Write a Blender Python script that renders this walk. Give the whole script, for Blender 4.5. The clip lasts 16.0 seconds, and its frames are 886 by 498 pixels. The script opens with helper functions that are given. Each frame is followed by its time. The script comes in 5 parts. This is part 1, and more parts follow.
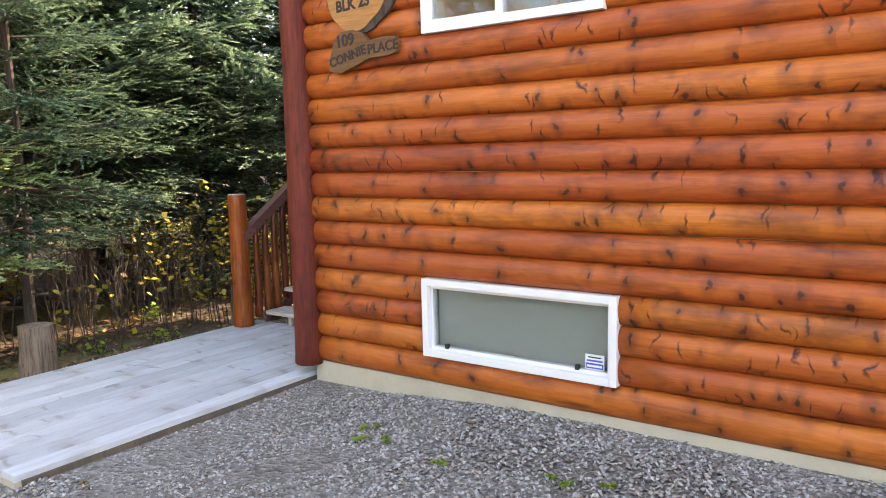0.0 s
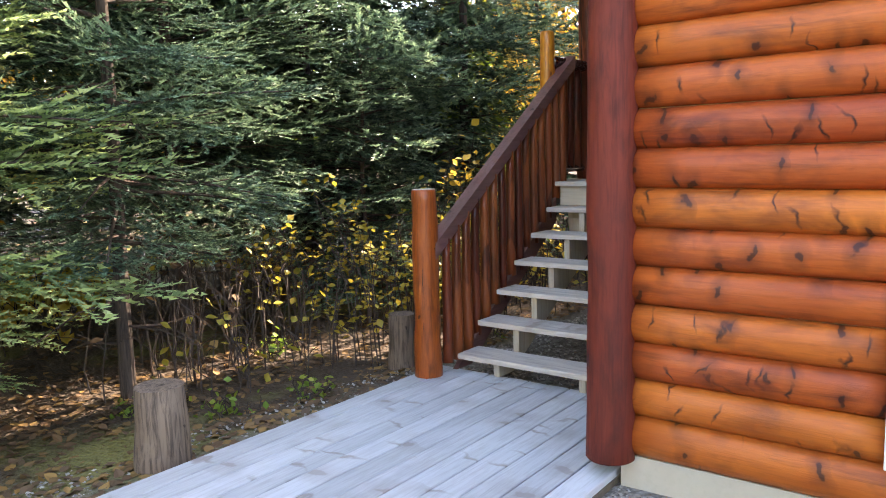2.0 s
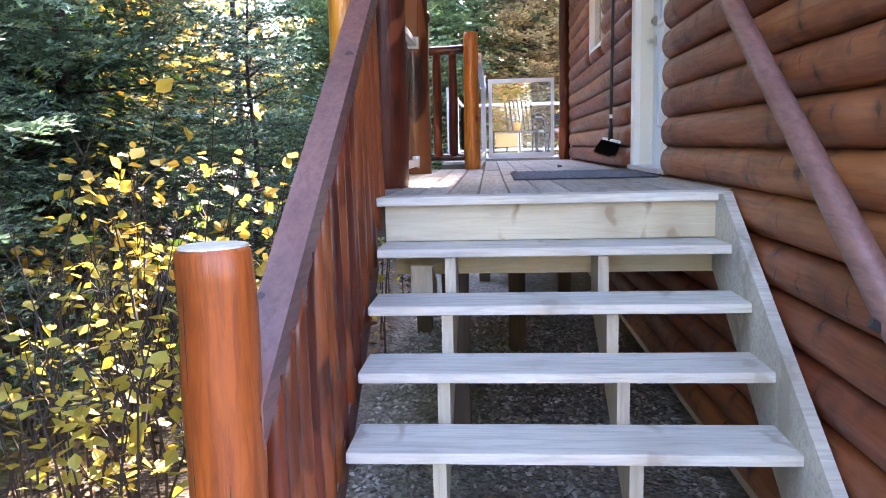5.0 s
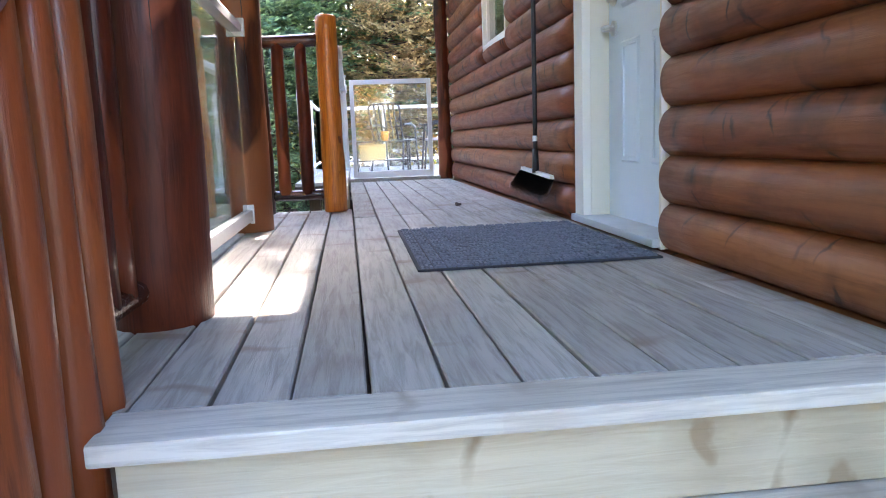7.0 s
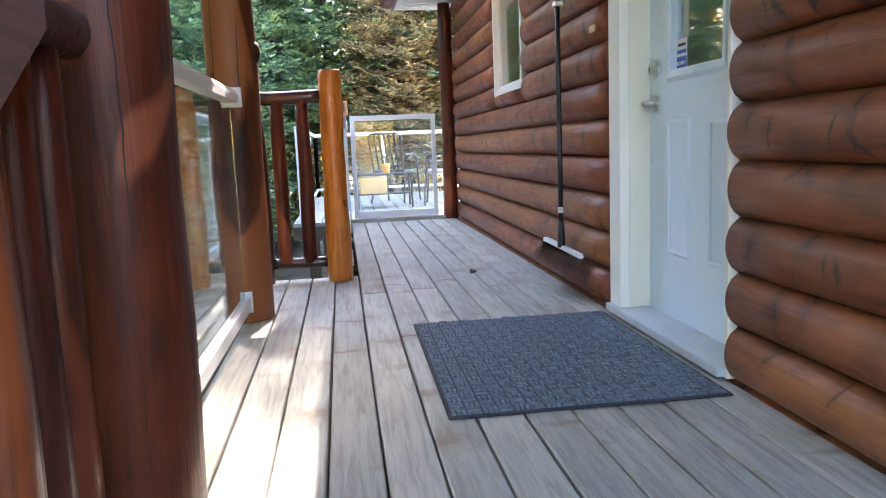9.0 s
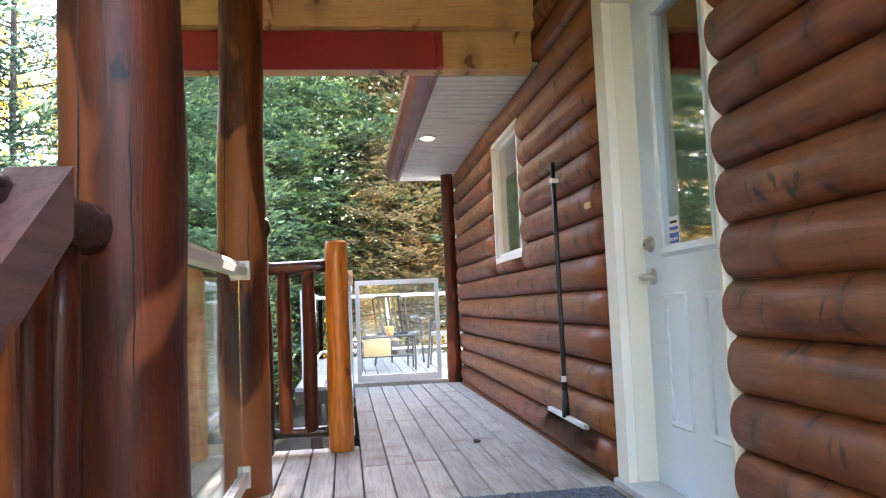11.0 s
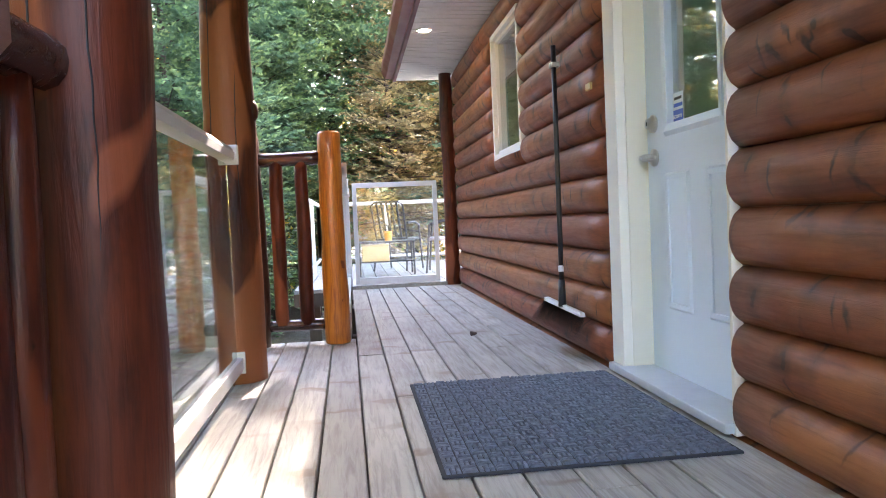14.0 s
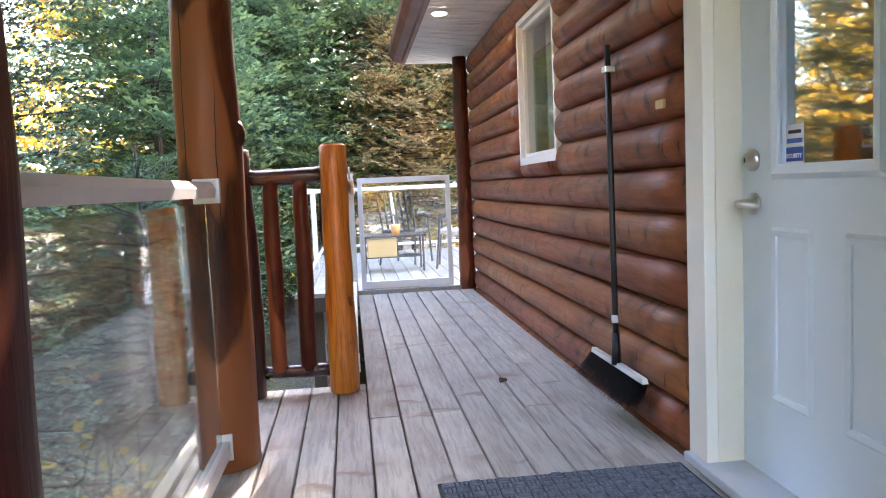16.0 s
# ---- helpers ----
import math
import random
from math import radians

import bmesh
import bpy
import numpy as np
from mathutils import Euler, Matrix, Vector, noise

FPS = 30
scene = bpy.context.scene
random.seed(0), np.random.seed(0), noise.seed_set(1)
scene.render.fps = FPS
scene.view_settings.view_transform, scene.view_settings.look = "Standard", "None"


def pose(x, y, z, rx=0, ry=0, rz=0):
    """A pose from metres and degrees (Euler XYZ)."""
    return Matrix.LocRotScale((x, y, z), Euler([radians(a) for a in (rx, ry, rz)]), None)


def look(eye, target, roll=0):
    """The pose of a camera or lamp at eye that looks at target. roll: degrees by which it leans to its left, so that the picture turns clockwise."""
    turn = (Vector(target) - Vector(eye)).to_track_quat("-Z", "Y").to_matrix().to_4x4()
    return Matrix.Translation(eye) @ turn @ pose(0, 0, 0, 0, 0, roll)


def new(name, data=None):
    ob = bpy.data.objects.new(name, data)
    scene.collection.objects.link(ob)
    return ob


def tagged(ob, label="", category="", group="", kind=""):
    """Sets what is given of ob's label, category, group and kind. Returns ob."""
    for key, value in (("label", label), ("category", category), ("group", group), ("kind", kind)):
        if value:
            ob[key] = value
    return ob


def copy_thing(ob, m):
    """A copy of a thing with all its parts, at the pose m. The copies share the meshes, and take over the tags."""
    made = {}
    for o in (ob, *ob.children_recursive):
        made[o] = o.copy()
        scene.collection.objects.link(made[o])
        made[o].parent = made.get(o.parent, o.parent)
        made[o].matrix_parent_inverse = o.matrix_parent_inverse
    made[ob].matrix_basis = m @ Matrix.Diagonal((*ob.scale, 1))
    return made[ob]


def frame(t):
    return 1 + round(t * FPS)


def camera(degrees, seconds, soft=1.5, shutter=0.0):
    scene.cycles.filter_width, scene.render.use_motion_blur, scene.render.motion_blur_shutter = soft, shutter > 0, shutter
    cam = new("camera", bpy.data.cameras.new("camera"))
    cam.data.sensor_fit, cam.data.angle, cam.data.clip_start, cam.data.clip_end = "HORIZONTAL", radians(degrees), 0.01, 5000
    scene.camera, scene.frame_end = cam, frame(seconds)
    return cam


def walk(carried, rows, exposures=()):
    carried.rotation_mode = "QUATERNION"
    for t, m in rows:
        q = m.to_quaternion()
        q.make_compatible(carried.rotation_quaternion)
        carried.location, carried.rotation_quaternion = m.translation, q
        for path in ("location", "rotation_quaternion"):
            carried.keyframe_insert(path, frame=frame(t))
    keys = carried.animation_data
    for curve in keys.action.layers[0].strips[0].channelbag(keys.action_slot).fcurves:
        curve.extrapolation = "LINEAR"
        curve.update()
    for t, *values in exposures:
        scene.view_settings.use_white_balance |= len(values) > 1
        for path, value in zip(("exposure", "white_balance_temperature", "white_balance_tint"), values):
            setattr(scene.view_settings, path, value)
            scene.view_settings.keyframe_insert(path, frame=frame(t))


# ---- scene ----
cam = camera(62.1, 16.0, soft=1.0)
PATH = [
    (0, (-0.051, 0.04, 1.634), (-1.2, 1.657, 1.378), -1.4),
    (0.5, (-0.703, 0.178, 1.628), (-1.879, 1.776, 1.377), -1.4),
    (1, (-1.325, 0.327, 1.646), (-2.511, 1.918, 1.391), -1.6),
    (1.5, (-1.918, 0.545, 1.585), (-3.119, 2.124, 1.333), -1.7),
    (2, (-2.516, 0.746, 1.503), (-3.717, 2.327, 1.261), -1.4),
    (2.5, (-3.153, 1.021, 1.48), (-4.321, 2.624, 1.221), -1.1),
    (3, (-3.628, 1.298, 1.485), (-4.729, 2.945, 1.212), -1.4),
    (3.5, (-4.047, 1.594, 1.458), (-4.996, 3.334, 1.191), -1.7),
    (4, (-4.435, 1.989, 1.435), (-5.153, 3.836, 1.166), -1.8),
    (4.5, (-4.719, 2.427, 1.503), (-5.137, 4.364, 1.229), -1.6),
    (5, (-4.855, 2.927, 1.511), (-5.003, 4.903, 1.236), -1.4),
    (5.2, (-4.906, 3.153, 1.504), (-4.966, 5.133, 1.233), -1.3),
    (7.3, (-4.946, 5.08, 1.83), (-4.713, 7.044, 1.533), -2.2),
    (7.5, (-4.949, 5.17, 1.903), (-4.713, 7.134, 1.608), -2.2),
    (8, (-4.949, 5.294, 2.02), (-4.709, 7.259, 1.733), -2.2),
    (8.5, (-4.978, 5.323, 2.05), (-4.737, 7.288, 1.767), -2.2),
    (9, (-4.989, 5.322, 2.056), (-4.747, 7.287, 1.778), -2.3),
    (9.5, (-4.993, 5.304, 2.068), (-4.749, 7.274, 1.82), -2.3),
    (10, (-4.987, 5.286, 2.105), (-4.74, 7.265, 1.964), -2.3),
    (10.2, (-4.986, 5.28, 2.112), (-4.738, 7.262, 2.026), -2.3),
    (11.2, (-4.984, 5.29, 2.11), (-4.733, 7.266, 2.30), -2.5),
    (11.75, (-4.981, 5.31, 2.085), (-4.729, 7.285, 2.315), -2.6),
    (12.3, (-4.977, 5.34, 2.048), (-4.725, 7.315, 2.237), -2.7),
    (12.5, (-4.97, 5.352, 2.032), (-4.719, 7.33, 2.197), -2.6),
    (13, (-4.953, 5.37, 2.009), (-4.705, 7.353, 2.085), -2.6),
    (13.5, (-4.955, 5.367, 1.994), (-4.711, 7.353, 1.985), -2.5),
    (14, (-4.953, 5.374, 1.982), (-4.714, 7.358, 1.901), -2.5),
    (14.5, (-4.966, 5.469, 2.013), (-4.731, 7.452, 1.889), -2.5),
    (15, (-4.999, 5.652, 2.043), (-4.766, 7.633, 1.9), -2.4),
    (15.5, (-4.966, 5.837, 2.171), (-4.734, 7.818, 2.018), -2.5),
    (16, (-4.971, 6.032, 2.279), (-4.742, 8.011, 2.11), -2.5),
]
walk(cam, [(t, look(eye, target, roll)) for t, eye, target, roll in PATH], [(0, 3.22, 9000, 22), (2.5, 3.52, 7600, 22), (4.0, 4.08, 6700, 25), (5.2, 4.40, 6500, 27), (7.3, 4.40, 6400, 18), (10.2, 4.46, 6800, 15), (12.4, 4.86, 7400, 22), (14.0, 4.55, 6900, 20), (16, 4.40, 6900, 21)])

# ---- world, sun and exposure ----
SUN_AZ, SUN_EL = radians(10.5), radians(38.0)     # azimuth from +y towards +x
world = bpy.data.worlds.new("sky")
scene.world = world
world.use_nodes = True
wn = world.node_tree
sky = wn.nodes.new("ShaderNodeTexSky")
sky.sky_type, sky.sun_disc = "NISHITA", False
sky.sun_elevation, sky.sun_rotation = SUN_EL, SUN_AZ
wn.links.new(sky.outputs[0], wn.nodes["Background"].inputs[0])
wn.nodes["Background"].inputs[1].default_value = 0.15
sun = new("sun", bpy.data.lights.new("sun", "SUN"))
sun.data.energy, sun.data.angle, sun.data.color = 2.7, radians(0.55), (1.0, 0.93, 0.82)
sun_way = Vector((math.sin(SUN_AZ) * math.cos(SUN_EL), math.cos(SUN_AZ) * math.cos(SUN_EL), math.sin(SUN_EL)))
sun.matrix_world = look((0, 0, 0), -sun_way)
sun.location = (0, 0, 30)

# ---- building helpers ----
def mesh_of(name, bm, mat, smooth=False):
    me = bpy.data.meshes.new(name)
    bm.to_mesh(me)
    bm.free()
    if mat:
        me.materials.append(mat)
    if smooth:
        me.polygons.foreach_set("use_smooth", [True] * len(me.polygons))
    return me


def part(name, bm, mat, parent=None, label="", smooth=False):
    """One mesh object, built in world coordinates, under a thing or a part."""
    ob = new(name, mesh_of(name, bm, mat, smooth))
    if parent:
        ob.parent = parent
        ob.matrix_parent_inverse = WORLD.get(parent.name, Matrix()).inverted()
    WORLD[ob.name] = Matrix()
    if label:
        tagged(ob, label)
    return ob


WORLD = {}


def thing(name, base, label, category, group="", kind=""):
    """An Empty at the thing's base."""
    ob = new(name)
    ob.empty_display_size = 0.1
    ob.location = base
    WORLD[ob.name] = Matrix.Translation(base)
    return tagged(ob, label, category, group, kind)


def piece(name, me, loc, parent, rot=(0, 0, 0)):
    """A repeated piece that shares its mesh."""
    ob = new(name, me)
    ob.location, ob.rotation_euler = loc, rot
    ob.parent = parent
    ob.matrix_parent_inverse = WORLD.get(parent.name, Matrix()).inverted()
    return ob


def box(bm, x0, x1, y0, y1, z0, z1, bevel=0.0):
    r = bmesh.ops.create_cube(bm, size=1)
    bmesh.ops.transform(bm, verts=r["verts"], matrix=Matrix.Translation(((x0 + x1) / 2, (y0 + y1) / 2, (z0 + z1) / 2)) @ Matrix.Diagonal((abs(x1 - x0), abs(y1 - y0), abs(z1 - z0), 1)))
    if bevel:
        es = list({e for v in r["verts"] for e in v.link_edges})
        bmesh.ops.bevel(bm, geom=es, offset=bevel, segments=2, profile=0.6, affect="EDGES")
    return bm


def B(*a, **k):
    return box(bmesh.new(), *a, **k)


def tube(bm, pts, radii, seg=12, wob=0.0, caps=True, seed=0):
    """A round pole along pts, with a radius at each, slightly lumpy."""
    rnd = random.Random(seed)
    pts = [Vector(p) for p in pts]
    ph = [rnd.uniform(0, 6.28) for _ in range(4)]
    angles = [2 * math.pi * k / seg for k in range(seg)]
    rings = []
    for i, p in enumerate(pts):
        d = (pts[min(i + 1, len(pts) - 1)] - pts[max(i - 1, 0)]).normalized()
        u = d.cross(Vector((0, 0, 1)) if abs(d.z) < 0.9 else Vector((1, 0, 0))).normalized()
        w = d.cross(u)
        ring = []
        for k in range(seg):
            a = angles[k]
            r = radii[i] * (1 + wob * (math.sin(2 * a + ph[0] + i * 0.5) * 0.5 + math.sin(3 * a + ph[1] + i * 0.9) * 0.3 + math.sin(a + ph[2] + i * 1.3) * 0.4))
            ring.append(bm.verts.new(p + u * (r * math.cos(a)) + w * (r * math.sin(a))))
        rings.append(ring)
    for a, b in zip(rings, rings[1:]):
        for k in range(seg):
            bm.faces.new((a[k], a[(k + 1) % seg], b[(k + 1) % seg], b[k]))
    if caps:
        for ring, flip in ((rings[0], True), (rings[-1], False)):
            bm.faces.new(ring[::-1] if flip else ring)
    bmesh.ops.recalc_face_normals(bm, faces=bm.faces)
    return bm


def pole(a, b, r0, r1, seg=12, n=8, wob=0.06, bend=0.0, seed=0, rim=0.0):
    """A tapered log from a to b; rim rounds its ends over."""
    a, b = Vector(a), Vector(b)
    rnd = random.Random(seed)
    off = Vector((rnd.uniform(-1, 1), rnd.uniform(-1, 1), 0)) * bend
    pts, rad = [], []
    L = (b - a).length
    for i in range(n + 1):
        f = i / n
        pts.append(a.lerp(b, f) + off * math.sin(math.pi * f))
        rad.append(r0 + (r1 - r0) * f)
    if rim:
        d = (b - a) / L
        pts = [pts[0], pts[0] + d * rim] + pts[1:-1] + [pts[-1] - d * rim, pts[-1]]
        rad = [rad[0] - rim, rad[0]] + rad[1:-1] + [rad[-1], rad[-1] - rim]
    return tube(bmesh.new(), pts, rad, seg, wob, True, seed)


def prism(bm, poly, axis, a, b):
    """A polygon of (u, v) pairs pushed along an axis from a to b: x takes (y, z), y takes (x, z), z takes (x, y)."""
    def at(u, v, w):
        return (w, u, v) if axis == "x" else (u, w, v) if axis == "y" else (u, v, w)
    lo = [bm.verts.new(at(u, v, a)) for u, v in poly]
    hi = [bm.verts.new(at(u, v, b)) for u, v in poly]
    bm.faces.new(lo), bm.faces.new(hi[::-1])
    for i in range(len(poly)):
        j = (i + 1) % len(poly)
        bm.faces.new((lo[i], hi[i], hi[j], lo[j]))
    bmesh.ops.recalc_face_normals(bm, faces=bm.faces)
    return bm


# ---- materials ----
class Mat:
    """A small wrapper that adds and joins shader nodes."""
    def __init__(self, name, rough=0.6, metal=0.0):
        self.m = bpy.data.materials.new(name)
        self.m.use_nodes = True
        self.t = self.m.node_tree
        self.p = self.t.nodes["Principled BSDF"]
        self.p.inputs["Roughness"].default_value = rough
        self.p.inputs["Metallic"].default_value = metal

    def n(self, kind, ins=None, **props):
        node = self.t.nodes.new("ShaderNode" + kind)
        for k, v in props.items():
            setattr(node, k, v)
        for k, v in (ins or {}).items():
            if hasattr(v, "is_output"):
                self.t.links.new(v, node.inputs[k])
            else:
                node.inputs[k].default_value = v
        return node

    def coords(self, scale, shift=37.0):
        """Object coordinates, shifted by piece, stretched."""
        tc, oi = self.n("TexCoord"), self.n("ObjectInfo")
        mul = self.n("Math", {0: oi.outputs["Random"], 1: shift}, operation="MULTIPLY")
        add = self.n("VectorMath", {0: tc.outputs["Object"], 1: mul.outputs[0]}, operation="ADD")
        return self.n("VectorMath", {0: add.outputs[0], 1: scale}, operation="MULTIPLY").outputs[0], oi.outputs["Random"]

    def noise(self, vec, scale, detail=4.0, rough=0.55, dist=0.0):
        return self.n("TexNoise", {"Vector": vec, "Scale": scale, "Detail": detail, "Roughness": rough, "Distortion": dist}).outputs[0]

    def ramp(self, fac, stops):
        r = self.n("ValToRGB", {0: fac})
        e = r.color_ramp.elements
        while len(e) < len(stops):
            e.new(0.5)
        for el, (pos, col) in zip(e, stops):
            el.position, el.color = pos, (*col, 1) if len(col) == 3 else col
        return r.outputs[0]

    def mix(self, fac, a, b, mode="MIX"):
        m = self.n("Mix", data_type="RGBA", blend_type=mode)
        for key, v in ((0, fac), (6, a), (7, b)):
            if hasattr(v, "is_output"):
                self.t.links.new(v, m.inputs[key])
            else:
                m.inputs[key].default_value = v if key == 0 else (*v, 1)
        return m.outputs[2]

    def value(self, v, lo, hi, a=0.0, b=1.0):
        return self.n("MapRange", {0: v, 1: lo, 2: hi, 3: a, 4: b}).outputs[0]

    def color(self, c):
        if hasattr(c, "is_output"):
            self.t.links.new(c, self.p.inputs["Base Color"])
        else:
            self.p.inputs["Base Color"].default_value = (*c, 1)
        return self

    def rough(self, v):
        self.t.links.new(v, self.p.inputs["Roughness"])
        return self

    def bump(self, h, strength=0.3, dist=0.01):
        b = self.n("Bump", {"Height": h, "Strength": strength, "Distance": dist})
        self.t.links.new(b.outputs[0], self.p.inputs["Normal"])
        return self


def along(axis, a, c):
    return tuple(a if k == axis else c for k in "xyz")


def wood(name, axis, light, mid, dark, rough=0.4, knots=(0.02, 0.008, 0.005), knot_scale=3.0, grain=0.35, coat=0.0, streak=0.0, vary=0.35, flat=None, peel=None, smudge=0.0, spec=0.5):
    """Stained or bare wood: grain along an axis, knots, stain clouds, a tone for each piece."""
    m = Mat(name, rough)
    v, rnd = m.coords((1, 1, 1))
    vs = m.n("VectorMath", {0: v, 1: along(axis, 1.0, 14.0)}, operation="MULTIPLY").outputs[0]
    fine = m.noise(vs, 4.0, 6.0, 0.65, 0.6)
    cloud = m.noise(m.n("VectorMath", {0: v, 1: along(axis, 1.0, 4.0)}, operation="MULTIPLY").outputs[0], 1.3, 3.0)
    base = m.ramp(cloud, [(0.3, mid), (0.7, light)])
    base = m.mix(m.value(fine, 0.35, 0.75), base, dark, "MIX") if grain >= 1 else m.mix(m.n("Math", {0: m.value(fine, 0.44, 0.64), 1: grain}, operation="MULTIPLY").outputs[0], base, dark)
    # knots: a dark core with a smeared ring
    warp = m.n("VectorMath", {0: v, 1: m.n("VectorMath", {0: m.n("TexNoise", {"Vector": v, "Scale": 11.0, "Detail": 3.0}).outputs[1], 1: (0.11, 0.11, 0.11)}, operation="MULTIPLY").outputs[0]}, operation="ADD").outputs[0]
    if flat:
        sp = m.n("SeparateXYZ", {0: warp})
        kv = m.n("CombineXYZ", {0: sp.outputs["XYZ".index(axis.upper())], 1: sp.outputs["XYZ".index(flat.upper())]}).outputs[0]
        kv = m.n("VectorMath", {0: kv, 1: (2.3, 1.25, 1.0)}, operation="MULTIPLY").outputs[0]
        vor = m.n("TexVoronoi", {"Vector": kv, "Scale": knot_scale, "Randomness": 1.0}, voronoi_dimensions="2D")
    else:
        kv = m.n("VectorMath", {0: warp, 1: along(axis, 1.35, 2.6)}, operation="MULTIPLY").outputs[0]
        vor = m.n("TexVoronoi", {"Vector": kv, "Scale": knot_scale, "Randomness": 1.0})
    gate = m.value(m.n("SeparateColor", {0: vor.outputs["Color"]}).outputs[0], 0.28 if flat else 0.40, 0.34 if flat else 0.46)
    core = m.value(vor.outputs["Distance"], 0.06 if flat else 0.09, 0.135 if flat else 0.125, 1.0, 0.0)
    ring = m.value(vor.outputs["Distance"], 0.08, 0.38, 0.5 if flat else 0.3, 0.0)
    k = m.n("Math", {0: m.n("Math", {0: core, 1: ring}, operation="MAXIMUM").outputs[0], 1: gate}, operation="MULTIPLY").outputs[0]
    base = m.mix(m.n("Math", {0: k, 1: 0.9}, operation="MULTIPLY").outputs[0], base, knots)
    if flat:
        kv2 = m.n("VectorMath", {0: kv, 1: (2.0, 0.8, 1.0)}, operation="MULTIPLY").outputs[0]
        kv2 = m.n("VectorMath", {0: kv2, 1: m.n("VectorMath", {0: m.n("TexNoise", {"Vector": v, "Scale": 5.0}).outputs[1], 1: (0.9, 0.0, 0.0)}, operation="MULTIPLY").outputs[0]}, operation="ADD").outputs[0]
        vo2 = m.n("TexVoronoi", {"Vector": kv2, "Scale": knot_scale * 0.9, "Randomness": 1.0}, voronoi_dimensions="2D")
        g2 = m.value(m.n("SeparateColor", {0: vo2.outputs["Color"]}).outputs[1], 0.5, 0.62)
        k2 = m.n("Math", {0: m.value(vo2.outputs["Distance"], 0.03, 0.15, 0.95, 0.0), 1: g2}, operation="MULTIPLY").outputs[0]
        base = m.mix(k2, base, knots)
    if smudge:
        smoke = m.noise(m.n("VectorMath", {0: v, 1: along(axis, 1.5, 3.4)}, operation="MULTIPLY").outputs[0], 1.9, 4.0, 0.6, 0.5)
        base = m.mix(m.value(smoke, 0.50, 0.72, 0, smudge), base, tuple(0.45 * a + 0.55 * b for a, b in zip(dark, knots)))
    if streak:
        dk = m.noise(m.n("VectorMath", {0: v, 1: along(axis, 0.7, 7.0)}, operation="MULTIPLY").outputs[0], 2.2, 5.0, 0.7, 0.4)
        base = m.mix(m.n("Math", {0: m.value(dk, 0.56, 0.74), 1: streak}, operation="MULTIPLY").outputs[0], base, knots)
    if peel:
        pn = m.noise(m.n("VectorMath", {0: v, 1: along(axis, 0.7, 2.2)}, operation="MULTIPLY").outputs[0], 1.5, 2.0, 0.5, 0.3)
        base = m.mix(m.value(pn, 0.515, 0.535, 0, 0.75), base, peel)
    hsv = m.n("HueSaturation", {"Color": base, "Value": m.value(rnd, 0, 1, 1 - vary, 1 + vary * 0.8), "Hue": m.value(rnd, 0, 1, 0.492, 0.508)})
    m.color(hsv.outputs[0])
    m.rough(m.value(fine, 0.2, 0.8, rough - 0.08, rough + 0.15))
    m.bump(fine, 0.5, 0.004)
    m.p.inputs["Specular IOR Level"].default_value = spec
    if coat:
        m.p.inputs["Coat Weight"].default_value = coat
        m.p.inputs["Coat Roughness"].default_value = 0.22
    return m.m


def painted(name, col, rough=0.45, dirt=0.12, scale=3.0, metal=0.0):
    m = Mat(name, rough, metal)
    v, _ = m.coords((1, 1, 1))
    a, b = m.noise(v, scale, 5.0), m.noise(v, scale * 14, 3.0)
    c = m.mix(m.value(a, 0.45, 0.8, 0, dirt), col, tuple(x * 0.55 for x in col))
    m.color(m.mix(m.value(b, 0.5, 0.8, 0, dirt * 0.6), c, tuple(x * 0.7 for x in col)))
    m.rough(m.value(a, 0.2, 0.8, rough - 0.06, rough + 0.12))
    m.bump(b, 0.06, 0.002)
    return m.m


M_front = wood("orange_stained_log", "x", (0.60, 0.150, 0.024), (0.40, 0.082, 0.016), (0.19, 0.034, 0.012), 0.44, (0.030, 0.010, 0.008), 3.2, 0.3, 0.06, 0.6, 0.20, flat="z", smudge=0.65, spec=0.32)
# West wall logs have their own darker, browner set of tones.
M_side = wood("brown_log", "y", (0.33, 0.104, 0.038), (0.235, 0.070, 0.027), (0.100, 0.030, 0.015), 0.42, (0.026, 0.011, 0.008), 3.1, 0.3, 0.03, 0.5, 0.18, flat="z", smudge=0.6, spec=0.38)
M_redpost = wood("red_brown_post", "z", (0.24, 0.045, 0.017), (0.15, 0.028, 0.012), (0.07, 0.014, 0.008), 0.6, (0.02, 0.008, 0.006), 2.6, 0.5, 0.0, 0.4, 0.12, spec=0.3, smudge=0.7)
M_post = wood("varnished_red_log", "z", (0.165, 0.038, 0.011), (0.072, 0.015, 0.006), (0.022, 0.006, 0.004), 0.42, (0.006, 0.003, 0.003), 2.5, 0.45, 0.05, 0.35, 0.12, peel=(0.33, 0.098, 0.036), spec=0.25, smudge=0.85)
M_newel = wood("orange_log_post", "z", (0.44, 0.092, 0.017), (0.25, 0.044, 0.010), (0.10, 0.017, 0.007), 0.36, (0.030, 0.009, 0.006), 3.0, 0.5, 0.12, 0.5, 0.1, smudge=0.7, spec=0.35)
M_yellow = wood("amber_log_post", "z", (0.74, 0.29, 0.028), (0.60, 0.205, 0.018), (0.34, 0.095, 0.010), 0.36, (0.16, 0.04, 0.01), 3.2, 0.8, 0.25, 0.3, 0.06)
M_dark = wood("dark_varnished_rail", "x", (0.055, 0.020, 0.014), (0.035, 0.012, 0.009), (0.015, 0.006, 0.005), 0.2, (0.01, 0.005, 0.004), 2.0, 0.5, 0.5)
M_darkpost = wood("dark_varnished_post", "z", (0.075, 0.024, 0.013), (0.045, 0.013, 0.008), (0.016, 0.006, 0.004), 0.3, (0.01, 0.005, 0.004), 2.5, 0.5, 0.2)
